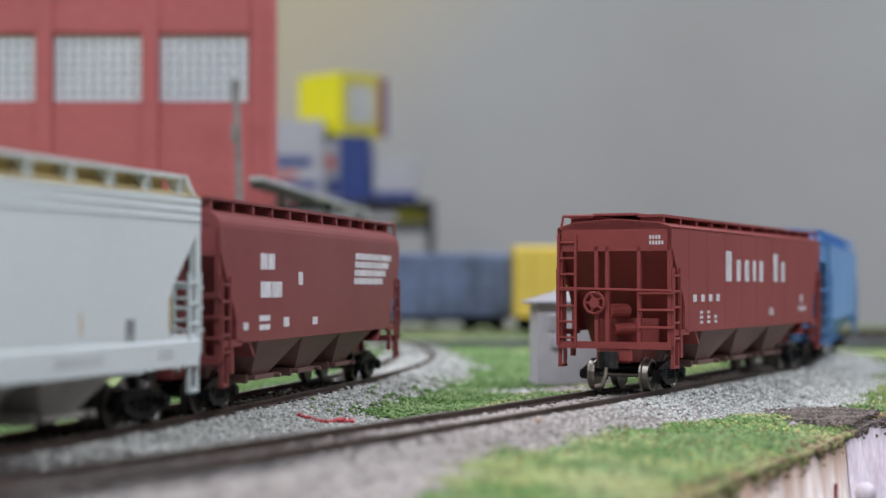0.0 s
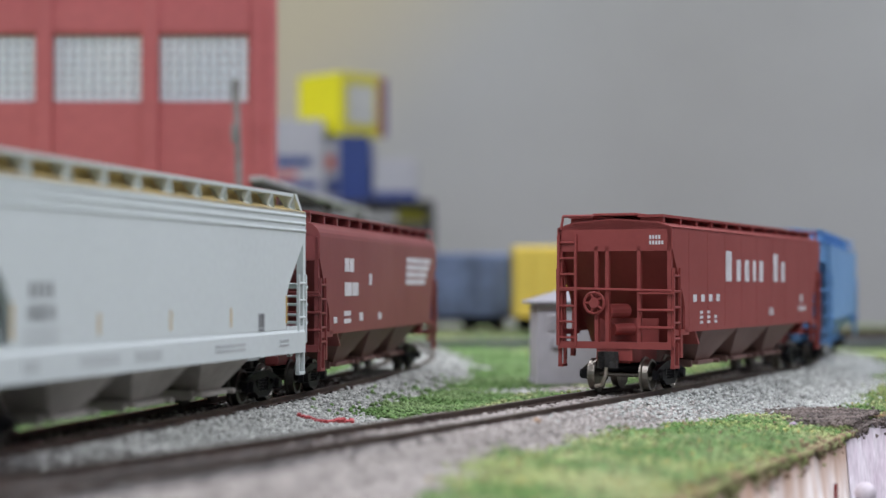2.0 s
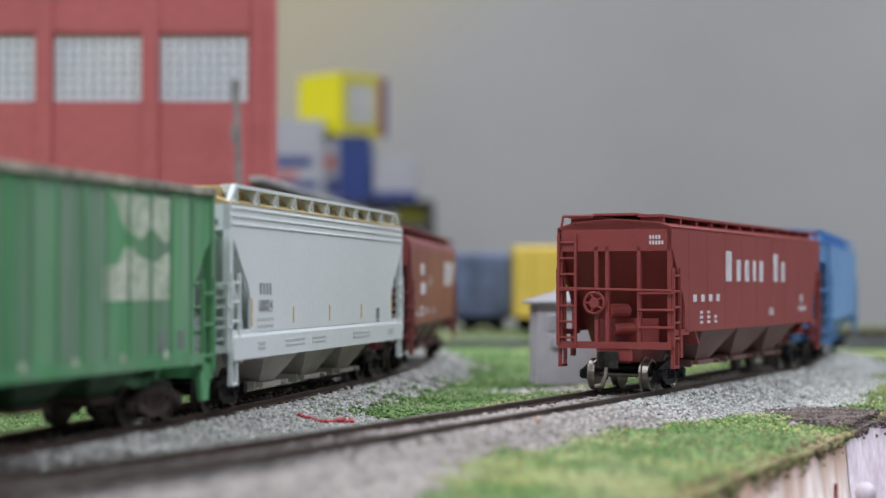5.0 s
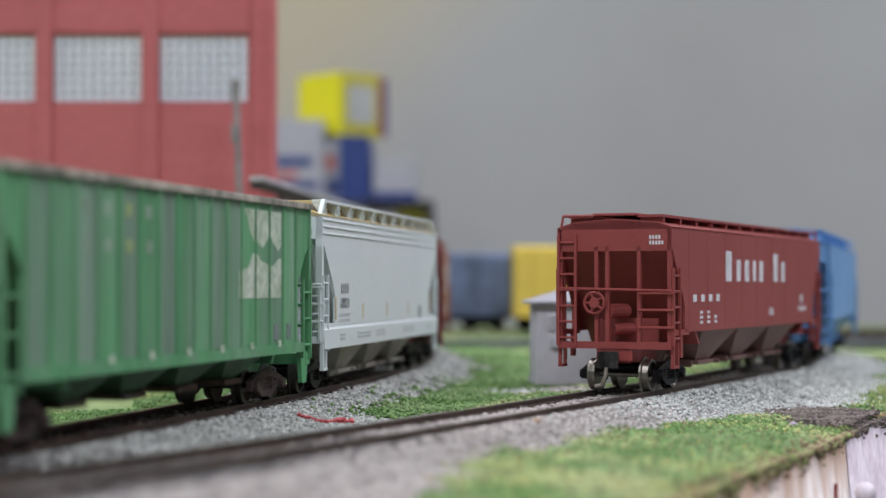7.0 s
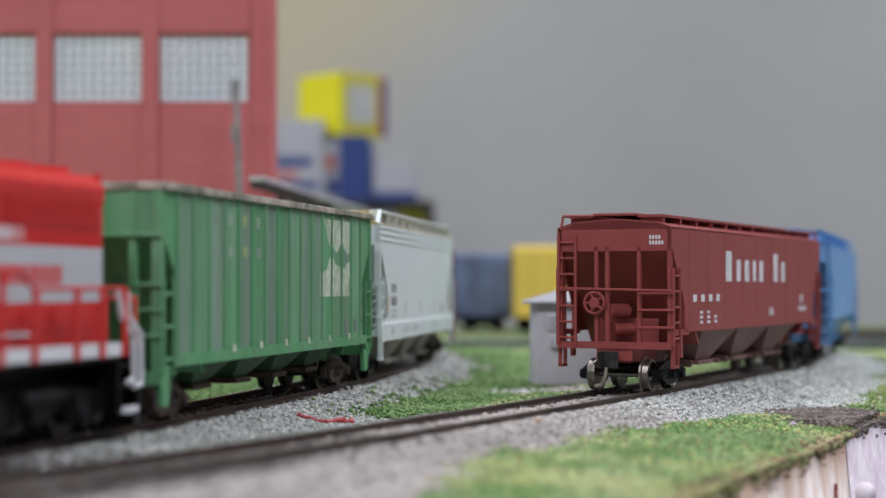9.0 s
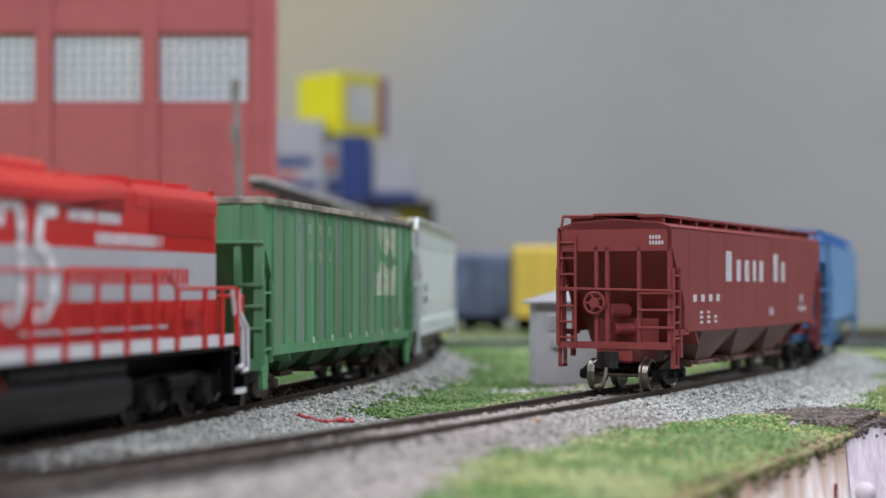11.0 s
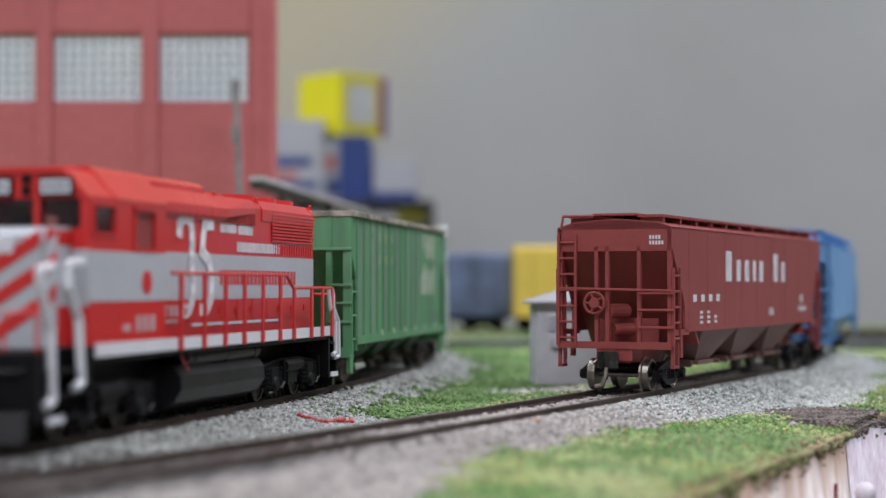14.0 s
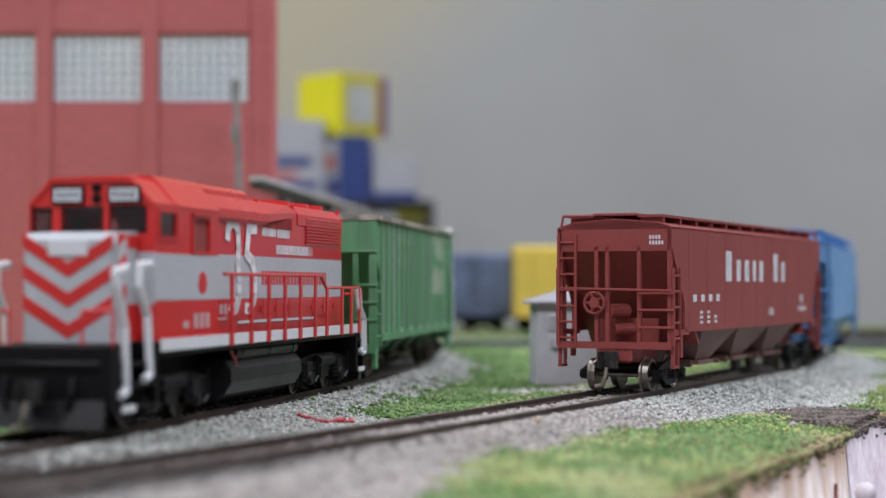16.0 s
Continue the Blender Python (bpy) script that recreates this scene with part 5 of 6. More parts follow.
def factory():
    """Red factory front with pilasters and gridded windows; it faces the tracks."""
    ob = thing("factory_building", "red plastic factory building with large pale gridded windows", "building", pose(-0.0856, 0.86, -0.0072))
    # local: x leftwards is negative, front at y = 0
    k = 860 / 3037.7
    zs0, zs1 = 31 + (507 - 180) * k + 7.2, 31 + (507 - 61) * k + 7.2
    top = 225.0
    off = 85.6
    wins = [((a - 784) * k + off, (b - 784) * k + off) for a, b in ((280, 438), (92, 250), (-96, 62), (-284, -126))]
    left = wins[-1][0] - 12
    prev = left
    for a, b in sorted(wins):
        boxpart("wall_panel", M_BRICKRED, ob, prev, a, 0, 6, 0, top)
        boxpart("wall_panel", M_BRICKRED, ob, a, b, 0, 6, 0, zs0)
        boxpart("wall_panel", M_BRICKRED, ob, a, b, 0, 6, zs1, top)
        prev = b
    boxpart("wall_panel", M_BRICKRED, ob, prev, 0, 0, 6, 0, top)
    boxpart("wall", M_BRICKRED, ob, -6, 0, 6.2, 24, 0, top)
    boxpart("wall", M_BRICKRED, ob, left, left + 6, 6.2, 24, 0, top)
    boxpart("wall", M_BRICKRED, ob, left + 6.2, -6.2, 18, 24, 0, top)
    boxpart("roof", M_SHEDROOF, ob, left - 2, 2, -2, 26, top + 0.2, top + 4)
    # pilasters and lintel course
    ws = sorted(wins)
    mids = [(ws[i][1] + ws[i + 1][0]) / 2 for i in range(len(ws) - 1)] + [left + 5, -6.0]
    for x in mids:
        boxpart("pilaster", M_BRICKRED, ob, x - 4.2, x + 4.2, -2.2, 0.0, 0, top, bev=0.4)
    boxpart("corner_pilaster", M_BRICKRED, ob, -3.4, 1.2, -3.6, 8, 0, top, bev=0.4)
    for a, b in ws:
        boxpart("lintel", M_BRICKRED, ob, a - 1.0, b + 1.0, -1.0, 0, zs1 + 1.5, zs1 + 14)
        win = boxpart("window", M_MULLION, ob, a, b, 2.2, 3.0, zs0 - 0.6, zs0 + 0.8, label="pale factory window")
        n, r = 9, 7
        for i in range(n):
            for j in range(r):
                x0, x1 = a + (b - a) * i / n, a + (b - a) * (i + 1) / n
                z0, z1 = zs0 + (zs1 - zs0) * j / r, zs0 + (zs1 - zs0) * (j + 1) / r
                boxpart("pane", M_PANE, win, x0 + 0.5, x1 - 0.5, 2.6, 3.2, z0 + 0.5, z1 - 0.5)
        for i in range(n + 1):
            x = a + (b - a) * i / n
            boxpart("mullion", M_MULLION, win, x - 0.32, x + 0.32, 1.9, 3.4, zs0, zs1)
        for j in range(r + 1):
            z = zs0 + (zs1 - zs0) * j / r
            boxpart("glazing_bar", M_MULLION, win, a, b, 2.0, 3.3, z - 0.3, z + 0.3)
    return ob


factory()


def signal_pole():
    ob = thing("utility_pole", "slim grey metal pole with small fittings beside the factory", "pole", pose(-0.0985, 0.835, -0.0072))
    bm = bmesh.new()
    tube(bm, (2, 0, 0), (-2.5, 0, 139), 2.1, 1.4, n=10)
    pole = part("pole", bm, M_POLE, ob)
    boxpart("fitting", M_POLE, ob, -4.6, -0.4, -1.4, 1.4, 128, 139, bev=0.3)
    boxpart("fitting", M_POLE, ob, -4.6, -1.0, -1.2, 1.2, 108, 117, bev=0.3)
    boxpart("foot", M_POLE, ob, -1.5, 5.5, -3.5, 3.5, 0, 1.5)


signal_pole()


def conveyor():
    """Long narrow gallery on posts, running away beside the factory."""
    ob = thing("conveyor_gallery", "narrow dark conveyor gallery with pale grey top on posts", "conveyor", pose(-0.0834, 0.78, -0.0072, 0, 0, -5.4))
    boxpart("deck", M_SHEDROOF, ob, -5, 2.0, 0, 345, 86.2, 88.2, bev=0.4)
    boxpart("side_girder", M_SHEDDARK, ob, -4.4, 1.2, 1, 150, 83.0, 86.0)
    for y in (60, 200, 330):
        boxpart("post", M_SHEDDARK, ob, -3, 0, y - 1.5, y + 1.5, 0, 86.0)


conveyor()


def relay_hut():
    ob = thing("relay_hut", "small grey lineside hut with hipped roof beside the siding", "hut", pose(0.0482, 0.652, -0.0055, 0, 0, 4))
    boxpart("wall", M_HUT, ob, -14, 14, -11, 11, 0, 30.2, bev=0.2)
    boxpart("plinth", M_HUT, ob, -14.6, 14.6, -11.6, 11.6, 0, 1.6)
    bm = bmesh.new()
    loft(bm, [[(-17, -14, 30), (17, -14, 30), (17, 14, 30), (-17, 14, 30)], [(-17, -14, 30.8), (17, -14, 30.8), (17, 14, 30.8), (-17, 14, 30.8)],
              [(-1, -1, 36), (1, -1, 36), (1, 1, 36), (-1, 1, 36)]])
    part("roof", bm, M_HUTROOF, ob)
    for k in range(4):
        boxpart("louvre", M_STRIPE, ob, -10.2, -4.2, -12.0, -10.9, 20.6 + k * 1.5, 21.2 + k * 1.5)
    boxpart("meter_box", M_HUT, ob, -8.4, -4.2, -13.0, -10.9, 13.8, 17.6, bev=0.3)


relay_hut()


def far_car(name, label, material, x0, x1, y, z1, z0=9.0):
    ob = thing(name, label, "railway car", pose((x0 + x1) / 2 * MM, y * MM, 0, 0, 0, 2))
    h = (x1 - x0) / 2
    bm = bmesh.new()
    prism(bm, [(-18, z0), (18, z0), (18, z1 - 2), (12, z1), (-12, z1), (-18, z1 - 2)], "x", -h, h)
    body = part("body", bm, material, ob)
    n = max(4, int(h / 6))
    for i in range(n + 1):
        x = -h + 1 + i * (2 * h - 2) / n
        boxpart("rib", material, body, x - 0.8, x + 0.8, -18.9, -17.9, z0 + 0.5, z1 - 2.5)
    boxpart("side_sill", material, body, -h, h, -18.7, -17.9, z0 - 1.0, z0 + 1.0)
    boxpart("underframe", M_BLACK, ob, -h + 3, h - 3, -8, 8, 5.5, z0 - 1)
    for q in (-1, 1):
        truck(ob, q * (h - 19), M_BLACK, M_BLACK)
        coupler(ob, q * h, q)


far_car("box_car", "dull blue ribbed freight car on the far track", M_FARBLUE, -92, 48, 1250, 55.0, 10.5)
far_car("box_car", "golden yellow box car on the far track", M_FARYELLOW, 50, 200, 1235, 59.5, 10.0)

# ---- shelf with boxes behind the layout ----


def shelf_and_boxes():
    k = 1800 / 3037.7

    def X(px):
        return (px - 784) * k

    def Z(py):
        return 31 + (507 - py) * k
    y = 1800.0
    sh = thing("storage_shelf", "black shelf unit standing behind the layout", "shelf", pose(0, y * MM, 0))
    for z in (Z(365), Z(402), -400.0):
        boxpart("shelf_board", M_SHELF, sh, X(440), X(768), -20, 190, z, z + 5)
    for x in (X(440), X(768) - 8):
        for yy in (-18, 178):
            boxpart("upright", M_SHELF, sh, x, x + 8, yy, yy + 8, -1000, Z(365) + 5)

    def carton(name, label, px0, px1, py0, py1, depth, material, yy=0.0, rz=0.0, panels=()):
        zb = Z(py1)
        w_, h_ = X(px1) - X(px0), Z(py0) - zb
        ob = thing(name, label, "box", pose((X(px0) + w_ / 2) * MM, (y + yy) * MM, zb * MM, 0, 0, rz), "stored boxes")
        boxpart("body", material, ob, -w_ / 2, w_ / 2, 0, depth, 0, h_, bev=0.8)
        for nm, a0, a1, c0, c1, pm in panels:
            boxpart(nm, pm, ob, -w_ / 2 + a0 * w_, -w_ / 2 + a1 * w_, -0.5, 0.6, c0 * h_, c1 * h_)
        return ob
    b = Z(365) + 5
    base = 507 - (b - 31) / k
    carton("striped_carton", "white carton with blue and red stripes", 482, 572, 212, base, 90, M_BOXWHITE, -4, 0,
           (("blue_stripe", 0.0, 0.78, 0.42, 0.54, M_BOXBLUE), ("blue_stripe", 0.0, 0.9, 0.14, 0.24, M_BOXBLUE), ("red_patch", 0.3, 0.6, 0.0, 0.12, M_BOXRED), ("orange_stripe", 0, 0.5, 0.28, 0.36, M_BOXRED)))
    carton("blue_bin", "deep blue plastic storage bin", 600, 656, 250, base, 110, M_BOXBLUE, 0, 0, (("rim", 0, 1, 0.9, 1.0, M_BOXBLUE),))
    carton("pink_carton", "pale pinkish white carton", 572, 600, 240, base, 90, M_BOXWHITE, 8, 0, (("red_patch", 0.1, 0.7, 0.5, 0.7, M_BOXRED), ("blue_patch", 0.2, 0.9, 0.1, 0.35, M_BOXBLUE)))
    carton("white_carton", "white carton with a blue base", 660, 738, 280, base, 90, M_BOXWHITE, 4, 0, (("blue_base", 0, 1, 0.0, 0.22, M_BOXBLUE),))
    # the yellow box stands corner-on: one plain bright face, one printed face
    zb, h_ = Z(238), Z(124) - Z(238)
    yb = thing("yellow_carton", "bright yellow card box with printed picture panel", "box", pose(X(600) * MM, (y + 10) * MM, zb * MM, 0, 0, 43), "stored boxes")
    boxpart("body", M_BOXYELLOW, yb, 0, 60, 0, 71, 0, h_, bev=0.8)
    boxpart("dull_panel", M_BOXOLIVE, yb, 1.0, 54, -0.5, 0.4, 0.8, h_ - 0.8)
    boxpart("picture_panel", M_BOXGREY, yb, 10, 48, -0.9, -0.45, 14, h_ - 12)
    boxpart("red_edge", M_BOXRED, yb, 54.2, 57.5, -0.5, 0.4, 0.8, h_ - 0.8)
    boxpart("purple_end", M_BOXPURPLE, yb, 57.7, 66, -0.5, 20, 2, h_ - 2)
    carton("tray", "flat dark blue tray under the yellow box", 560, 650, 238.2, 249.8, 100, M_BOXBLUE, 8)
    carton("olive_carton", "dull yellow carton on the lower shelf", 702, 756, 367, 402 - 5 / k, 90, M_BOXOLIVE, 0)


shelf_and_boxes()

# ---- small things on the ground ----


def strip_on_ground():
    """Dark asphalt lane across the far turf."""
    bm = bmesh.new()
    prism(bm, [(-60, 1020), (300, 1040), (300, 1075), (-60, 1055)], "z", -9.0, -1.6)
    tagged(part("road", bm, M_ROAD, None), "dark asphalt lane across the turf", "road", kind="structure")


strip_on_ground()


def scrap():
    rnd = random.Random(8)
    bm = bmesh.new()
    x, y = -39.2, 463.0
    for i in range(15):
        nx, ny = x + 0.98, y + 0.5 + rnd.uniform(-1.0, 1.0)
        z = float(ground_height(np.array(nx), np.array(ny))) + 0.9 + rnd.uniform(0, 0.5)
        tube(bm, (x, y, z), (nx, ny, z + rnd.uniform(-0.2, 0.3)), 0.45 + (0.5 if i > 9 else 0.1) * rnd.random(), n=5)
        x, y = nx, ny
    tagged(part("plastic_scrap", bm, M_REDSCRAP, None), "thin red plastic scrap lying on the ballast", "scrap")


scrap()


def mud_patch():
    rnd = random.Random(3)
    verts, faces = [(112.0, 492.0, -5.6)], []
    n = 20
    for ring in (0.5, 1.0):
        for i in range(n):
            a = 2 * math.pi * i / n
            r = ring * (0.85 + 0.45 * rnd.random())
            verts.append((112 + r * (13 * math.cos(a) + 7 * math.sin(a)), 492 + r * (26 * math.sin(a) + 5 * math.cos(a)), -5.8 - 2.6 * (ring > 0.6) + rnd.uniform(-0.5, 0.5)))
    for i in range(n):
        j = (i + 1) % n
        faces += [(0, 1 + i, 1 + j), (1 + i, 1 + n + i, 1 + n + j), (1 + i, 1 + n + j, 1 + j)]
    verts = [(min(x, float(edge_x(np.array(y))) - 0.6), y, z) for x, y, z in verts]
    ob = flat("mud_patch", [tuple(c * MM for c in v) for v in verts], faces, [M_MUD], smooth=True)
    tagged(ob, "dark muddy bare patch at the layout edge", "mud", kind="stuff")


mud_patch()


def edge_bits():
    bm = bmesh.new()
    pipe(bm, [(96.5, 426, -40), (97.2, 426, -26), (97.4, 427, -18)], 0.5)
    for a in (-2.4, 2.0, 3.6):
        tube(bm, (96.9, 426, -24), (96.9 + a, 425, -42), 0.6, n=6)
    tagged(part("wire_bundle", bm, M_REDWIRE, None), "dark red wires hanging at the layout edge", "wire")
    bm = bmesh.new()
    box(bm, 101, 108, 424, 431, -42, -22.5, bev=1.5)
    ob = tagged(new("edge_knob"), "white rounded knob on a purple block at the layout edge", "knob")
    part("block", bm, M_BOXPURPLE, ob)
    bm = bmesh.new()
    bmesh.ops.create_uvsphere(bm, u_segments=14, v_segments=8, radius=2.7, matrix=Matrix.Translation((104.8, 427, -20.2)))
    part("cap", bm, M_PLASTER, ob, "white cap", smooth=True)


edge_bits()



def pebble(name, label, x, y, size, material):
    bm = bmesh.new()
    bmesh.ops.create_icosphere(bm, subdivisions=1, radius=size)
    rnd = random.Random(int(x * 7 + y))
    for v in bm.verts:
        v.co *= rnd.uniform(0.75, 1.2)
        v.co.z *= 0.7
    z = float(ground_height(np.array(x), np.array(y))) + size * 0.5
    bmesh.ops.translate(bm, vec=(x, y, z), verts=bm.verts)
    tagged(part(name, bm, material, None), label, "pebble")


pebble("purple_pebble", "small lilac pebble beside the mud", 94.0, 462.0, 1.5, M_LILAC)
pebble("dark_pebble", "small black pebble on the turf edge", 89.5, 464.0, 1.1, M_SHEDDARK)
pebble("brown_leaf_scrap", "small brown scrap on the pale ballast", 22.5, 414.0, 1.2, M_SOIL)

# ---- tracks ----


def track(name, label, line, s0, s1, tie_lo, tie_hi, dz=0.0):
    ob = thing(name, label, "track", pose(0, 0, dz * MM))
    tagged(ob, kind="structure")
    q = np.arange(s0, s1 + 0.1, 6.0)
    for side in (-8.75, 8.75):
        for nm, prof, material in (("rail", [(-1.2, -1.8), (-1.2, -1.6), (-0.35, -1.4), (-0.35, -0.6), (-0.75, -0.4), (-0.75, -0.06), (0.75, -0.06), (0.75, -0.4), (0.35, -0.6), (0.35, -1.4), (1.2, -1.6), (1.2, -1.8)], M_RAIL),
                                   ("rail_head", [(-0.64, -0.07), (-0.64, 0.0), (0.64, 0.0), (0.64, -0.07)], M_RAILTOP)):
            bm = bmesh.new()
            rings = []
            for s in q:
                ring = []
                for a, z in prof:
                    x, y, _ = line.at(s, side + a)
                    ring.append((x, y, z))
                rings.append(ring)
            loft(bm, rings)
            part(nm, bm, material, ob)
    bm = bmesh.new()
    box(bm, -15, 15, -1.25, 1.25, -3.4, -1.7, bev=0.0)
    for sgn in (-1, 1):
        for e in (-1, 1):
            box(bm, *sorted((sgn * 8.75 + e * 1.2, sgn * 8.75 + e * 2.2)), -0.9, 0.9, -1.7, -1.3)
    first = part("tie", bm, M_TIE, ob)
    me = first.data
    s = tie_lo
    rnd = random.Random(2)
    while s < tie_hi:
        t = first if s == tie_lo else new("tie", me)
        t.parent = ob
        x, y, h = line.at(s)
        t.matrix_basis = pose(x * MM, y * MM, rnd.uniform(-0.15, 0.1) * MM, 0, 0, -math.degrees(h) + rnd.uniform(-1.5, 1.5))
        s += 6.6
    return ob


track("main_track", "brown weathered track on grey ballast curving away", TRAIN, -440, 740, -220, 640, TRAIN_Z)
track("siding_track", "brown weathered siding track on pale ballast", SIDING, -400, 680, -330, 560)


def far_track():
    ob = tagged(thing("far_track", "straight far track with brown rails", "track"), kind="structure")
    for y in (1233, 1251):
        bm = bmesh.new()
        box(bm, -160, 420, y - 0.8, y + 0.8, -1.8, 0)
        part("rail", bm, M_RAIL, ob)
    for i in range(70):
        boxpart("tie", M_TIE, ob, -158 + i * 8.2, -155.4 + i * 8.2, 1227, 1257, -7.6, -1.8)


far_track()

# ---- ballast and turf ----


def scatter(name, label, pts, sizes, material, seed, flat_k=0.7, lift=0.0):
    """Irregular little six-point stones or foam bits joined into one mesh."""
    rng = np.random.default_rng(seed)
    n = len(pts)
    base = np.array([(1, 0, 0), (-1, 0, 0), (0, 1, 0), (0, -1, 0), (0, 0, 1), (0, 0, -1)], float)
    tri = np.array([(0, 2, 4), (2, 1, 4), (1, 3, 4), (3, 0, 4), (2, 0, 5), (1, 2, 5), (3, 1, 5), (0, 3, 5)])
    v = base[None] * rng.uniform(0.6, 1.25, (n, 6, 1)) + rng.normal(0, 0.16, (n, 6, 3))
    q = rng.normal(size=(n, 4))
    q /= np.linalg.norm(q, axis=1)[:, None]
    a, b, c, d = q.T
    R = np.stack([1 - 2 * (c * c + d * d), 2 * (b * c - d * a), 2 * (b * d + c * a), 2 * (b * c + d * a), 1 - 2 * (b * b + d * d), 2 * (c * d - b * a),
                  2 * (b * d - c * a), 2 * (c * d + b * a), 1 - 2 * (b * b + c * c)], -1).reshape(n, 3, 3)
    v = np.einsum("nij,nkj->nki", R, v) * sizes[:, None, None]
    v[:, :, 2] *= flat_k
    v += pts[:, None, :]
    verts = (v.reshape(-1, 3) * MM).astype(np.float32)
    faces = (tri[None] + 6 * np.arange(n)[:, None, None]).reshape(-1, 3).astype(np.int32)
    me = bpy.data.meshes.new(name)
    me.vertices.add(len(verts))
    me.vertices.foreach_set("co", verts.ravel())
    me.loops.add(faces.size)
    me.loops.foreach_set("vertex_index", faces.ravel())
    me.polygons.add(len(faces))
    me.polygons.foreach_set("loop_start", np.arange(0, faces.size, 3, dtype=np.int32))
    me.materials.append(material)
    me.update(calc_edges=True)
    me.validate()
    return tagged(new(name, me), label, name.split("_")[0], kind="stuff")


def cover():
    rng = np.random.default_rng(11)
    # candidate points over the part of the plan near the tracks, denser close by
    def field(n, y0, y1, x_left, x_right):
        y = rng.uniform(y0, y1, n)
        return rng.uniform(0, 1, n) * (x_right(y) - x_left(y)) + x_left(y), y
    xa, ya = field(165000, 255, 520, lambda y: -0.275 * y - 12, lambda y: np.minimum(edge_x(y), 0.28 * y + 8) - 0.5)
    xb, yb = field(75000, 520, 900, lambda y: -0.18 * y, lambda y: np.minimum(edge_x(y), 0.28 * y + 8))
    xc, yc = field(26000, 900, 1240, lambda y: -0.12 * y, lambda y: 0.20 * y)
    x, y = np.concatenate([xa, xb, xc]), np.concatenate([ya, yb, yc])
    far = y > 520
    wob = smooth_noise(x, y, 14) + 0.3 * rng.normal(size=len(x))
    rock = ballast_here(x, y, wob)
    z = ground_height(x, y)
    dt, st = TRAIN.distance(x, y)
    ds, ss = SIDING.distance(x, y)
    on_rail = (np.abs(dt - 8.75) < 1.6) | (np.abs(ds - 8.75) < 1.6)
    near_track = (np.minimum(dt, ds) < 15.5)
    warm = ds + rng.normal(0, 4, len(x)) < dt * 1.02
    mud = np.hypot((x - 112) / 15, (y - 492) / 28) < 1.02 + 0.7 * wob
    hut = (np.abs(x - 48.2) < 16) & (np.abs(y - 652) < 14)
    size = np.where(far, rng.uniform(0.6, 1.1, len(x)), 0.34 + 0.5 * rng.uniform(0, 1, len(x)) ** 1.6)
    thin = dark_bed(x, y) & (rng.uniform(size=len(x)) < 0.78)
    keep = rock & ~on_rail & ~mud & ~hut & ~thin
    zr = z + size * 0.35 + np.where(near_track, np.where(warm, -0.1, 0.05), 0.1) + np.where((dt < 8) | (ds < 8), -0.25, 0) + rng.uniform(0, 0.4, len(x))
    dark_stones = keep & (rng.uniform(size=len(x)) < np.clip((378 - y) / 70, 0, 0.93)) & ((ss < 0) | (ds < 17))
    dark_stones |= keep & dark_bed(x, y) & (rng.uniform(size=len(x)) < 0.5)
    keep &= ~dark_stones
    pale = warm & (y + 25 * rng.normal(size=len(x)) > 470) & (ss > 0)
    for pick, nm, lab, m in ((dark_stones, "ballast_oily", "dark crushed stone ballast", M_STONE_D), (keep & pale, "ballast_pale", "pale cool grey crushed stone ballast", M_STONE_P), (keep & warm & ~pale, "ballast_siding", "pale warm crushed stone ballast", M_STONE_W), (keep & ~warm & ~pale, "ballast_main", "cool grey crushed stone ballast", M_STONE_G)):
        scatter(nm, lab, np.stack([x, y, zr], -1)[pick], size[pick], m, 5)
    lane = (np.abs(y - (1041 + (x + 60) * 0.056)) < 22)
    scatter("mud_crumbs", "dark mud crumbs", np.stack([x, y, np.full(len(x), -6.3) + rng.uniform(0, 0.8, len(x))], -1)[mud], rng.uniform(0.4, 0.9, len(x))[mud], M_MUD, 9)
    grass = ~rock & ~mud & ~hut & ~lane
    tone = smooth_noise(x, y, 26, 5.0) + 0.25 * rng.normal(size=len(x))
    at_edge = (edge_x(y) - x) < 3.6 + 4 * wob
    yellow = (tone > 0.02) & ((ss > 0) | (dt > 60))
    soil = at_edge & (rng.uniform(size=len(x)) < 0.6) | ((rng.uniform(size=len(x)) < 0.05) & (ss > 0))
    tall = np.where((st > 0) & (ss < 0) & (y < 760), 1.25, 0.9)
    size = np.where(y > 780, 1.3, 0.72) * rng.uniform(0.45, 1.1, len(x)) * tall * np.where(y > 900, 1.7, 1)
    zg = z + size * 0.5 + rng.uniform(0, 1.0, len(x)) * tall - 2.0 * np.exp(-(edge_x(y) - x) / 6.0)
    fleck = grass & (ss > 0) & (rng.uniform(size=len(x)) < 0.012)
    grass &= ~fleck
    for pick, nm, lab, m in ((fleck, "turf_flecks", "ochre flecks in the foam turf", M_YELLOWBAR), (grass & soil, "soil_crumbs", "brown soil crumbs at the turf edge", M_SOIL), (grass & ~soil & yellow, "turf_light", "light yellow-green foam turf", M_FOAM2),
                             (grass & ~soil & ~yellow, "turf_dark", "green foam turf", M_FOAM)):
        scatter(nm, lab, np.stack([x, y, zg], -1)[pick], size[pick], m, 6, flat_k=0.85)
    # crumbs and turf hanging over the layout's edge
    n = 7000
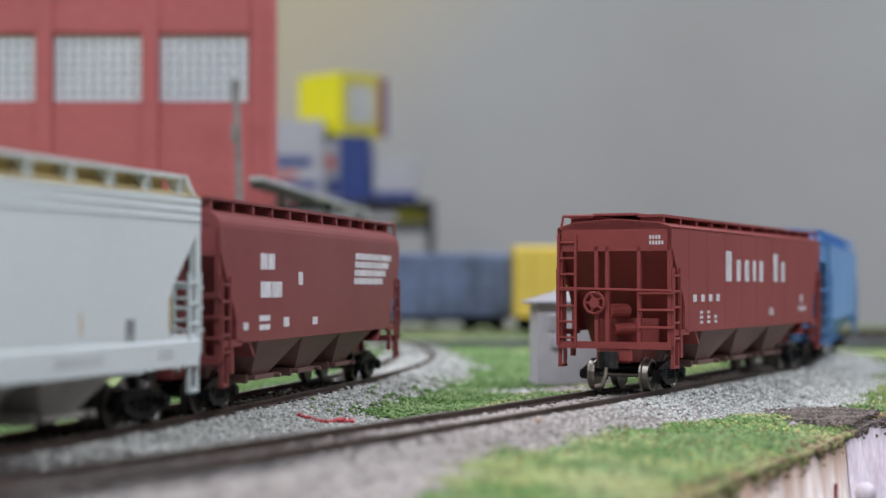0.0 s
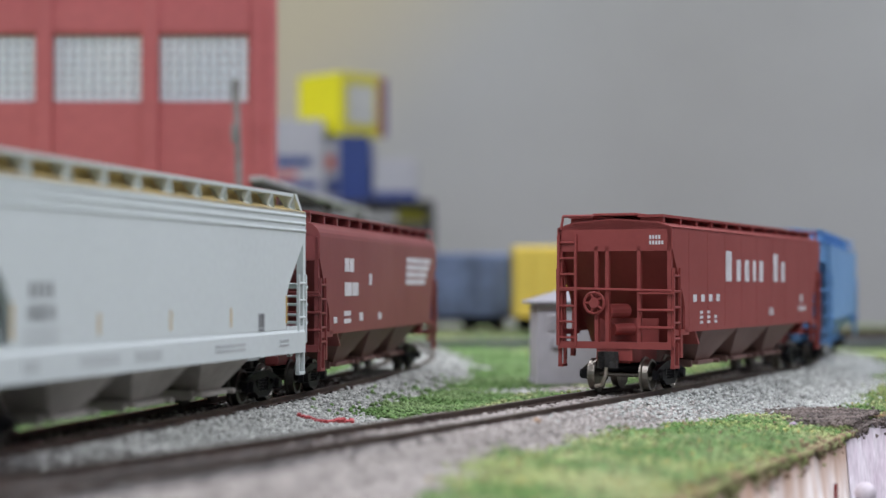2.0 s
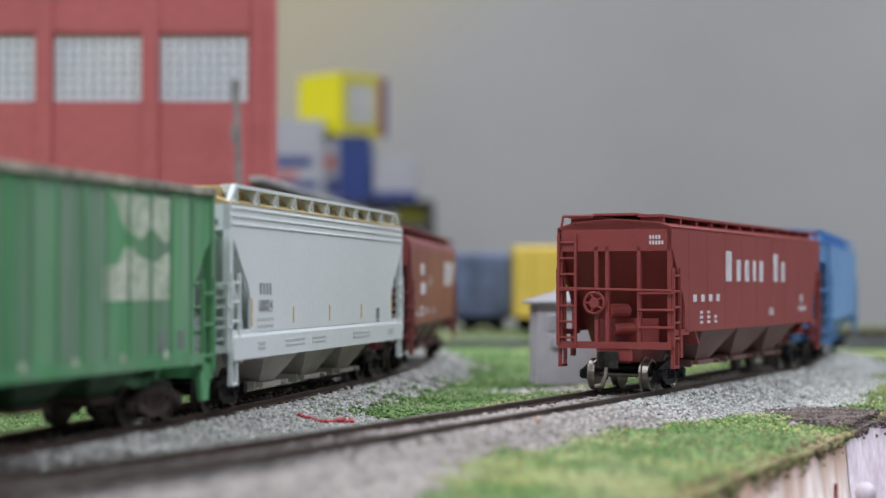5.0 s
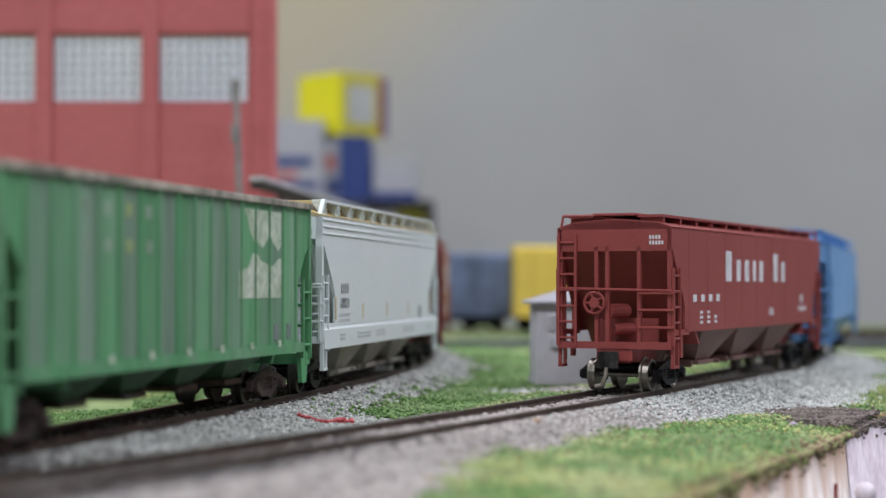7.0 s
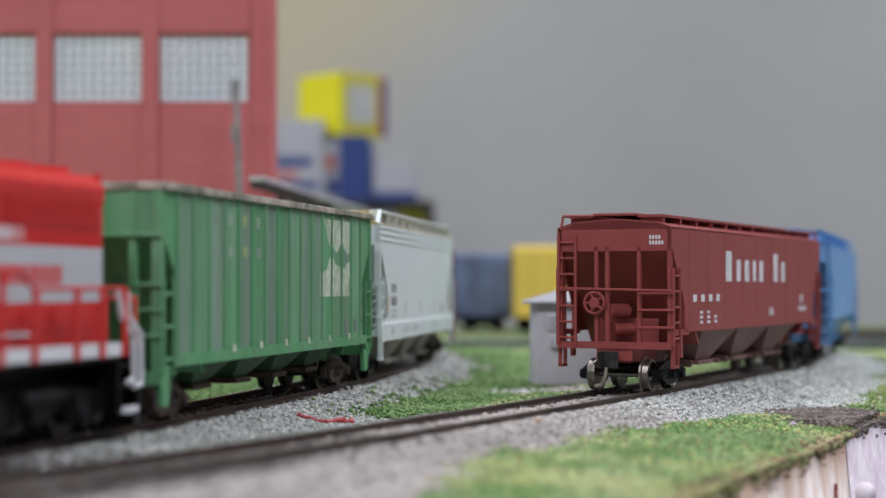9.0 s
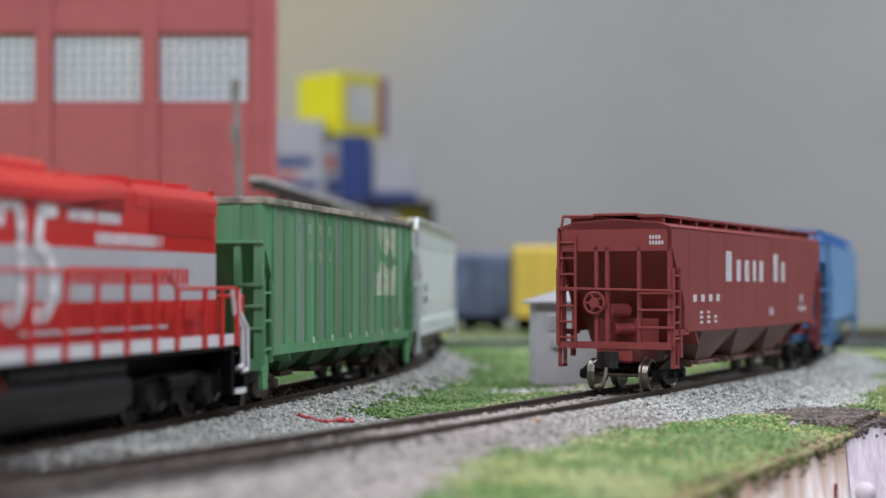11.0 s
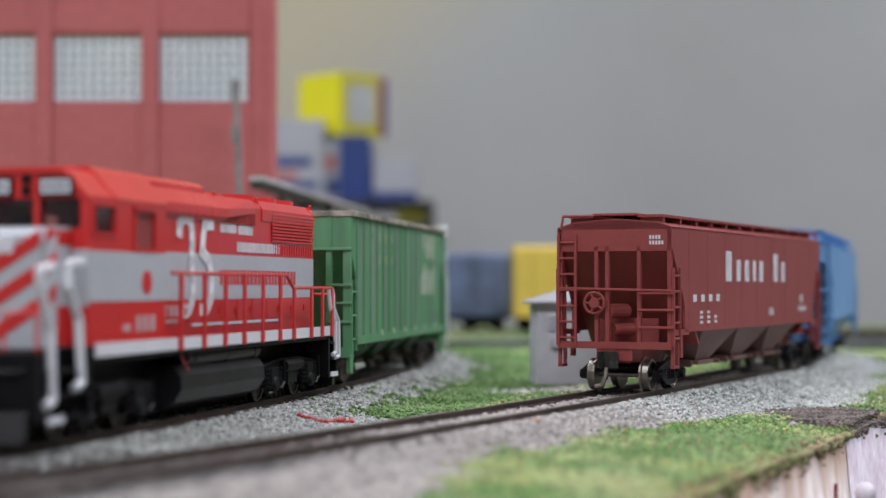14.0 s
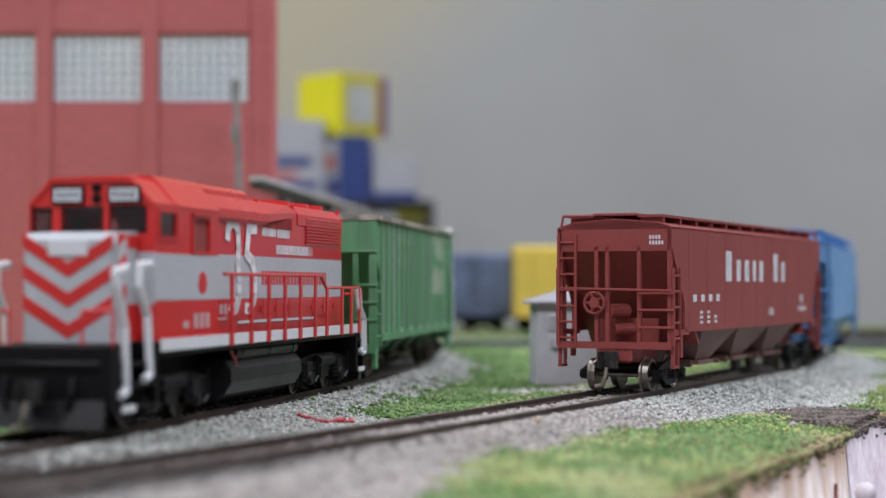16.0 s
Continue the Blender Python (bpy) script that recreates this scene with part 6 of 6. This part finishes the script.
    ye = rng.uniform(255, 530, n)
    drop = rng.exponential(1.0, n) * np.clip(1.3 + 2.2 * smooth_noise(ye, ye * 0, 9, 2.0), 0.25, 3.0)
    drop *= np.where(np.abs(ye - 490) < 40, 0.4, 0.8)
    xe = edge_x(ye) + rng.uniform(-1.6, 0.5, n) + 0.25 * np.clip(drop, 0, 2)
    ze = -7.9 - np.clip(drop, 0, 6.5)
    se = rng.uniform(0.3, 0.75, n)
    kind = rng.uniform(size=n)
    muddy = np.abs(ye - 490) < 34 + rng.normal(0, 5, n)
    for pick, nm, lab, m in ((muddy & (kind < 0.4), "mud_rim", "dark mud crumbs hanging over the layout edge", M_MUD), (~muddy & (kind < 0.5), "soil_rim", "brown soil crumbs hanging over the layout edge", M_SOIL),
                             (~muddy & (kind >= 0.62), "turf_rim", "light foam turf hanging over the layout edge", M_FOAM2)):
        scatter(nm, lab, np.stack([xe, ye, ze], -1)[pick], se[pick], m, 8, flat_k=0.9)


cover()

# ---- what moves ----
# distance run by the train along its track, every half second
RUN = [-84.8, -64.5, -44.3, -24.1, -3.9, 16.6, 37.1, 57.7, 78.3, 98.9, 119.3, 139.3, 158.9, 177.8, 196.2, 214.1, 231.6, 248.8, 265.7, 282.5, 299.1,
       315.5, 331.6, 347.2, 362.3, 376.6, 390.4, 403.5, 415.9, 426.9, 436.2, 443.4, 448.4]


def motions():
    def run(t):
        return float(np.interp(t, np.arange(len(RUN)) * 0.5, RUN))
    for ob, off, b in ((white, S_WHITE, 76), (green, S_GREEN, 68), (loco, S_LOCO, 61), (maroon, S_MAROON, 76)):
        walk(ob, [(t, TRAIN.carriage(run(t) + off, b, TRAIN_Z)) for t in np.arange(0, 16.01, 0.5)])
    for key in ("white", "green", "maroon", "loco"):
        for ws in ROLL[key]:
            home = ws.location.copy()
            walk(ws, [(t, Matrix.Translation(home) @ pose(0, 0, 0, 0, math.degrees((run(t) - RUN[0]) / 4.8), 0)) for t in np.arange(0, 16.01, 0.1)])


motions()
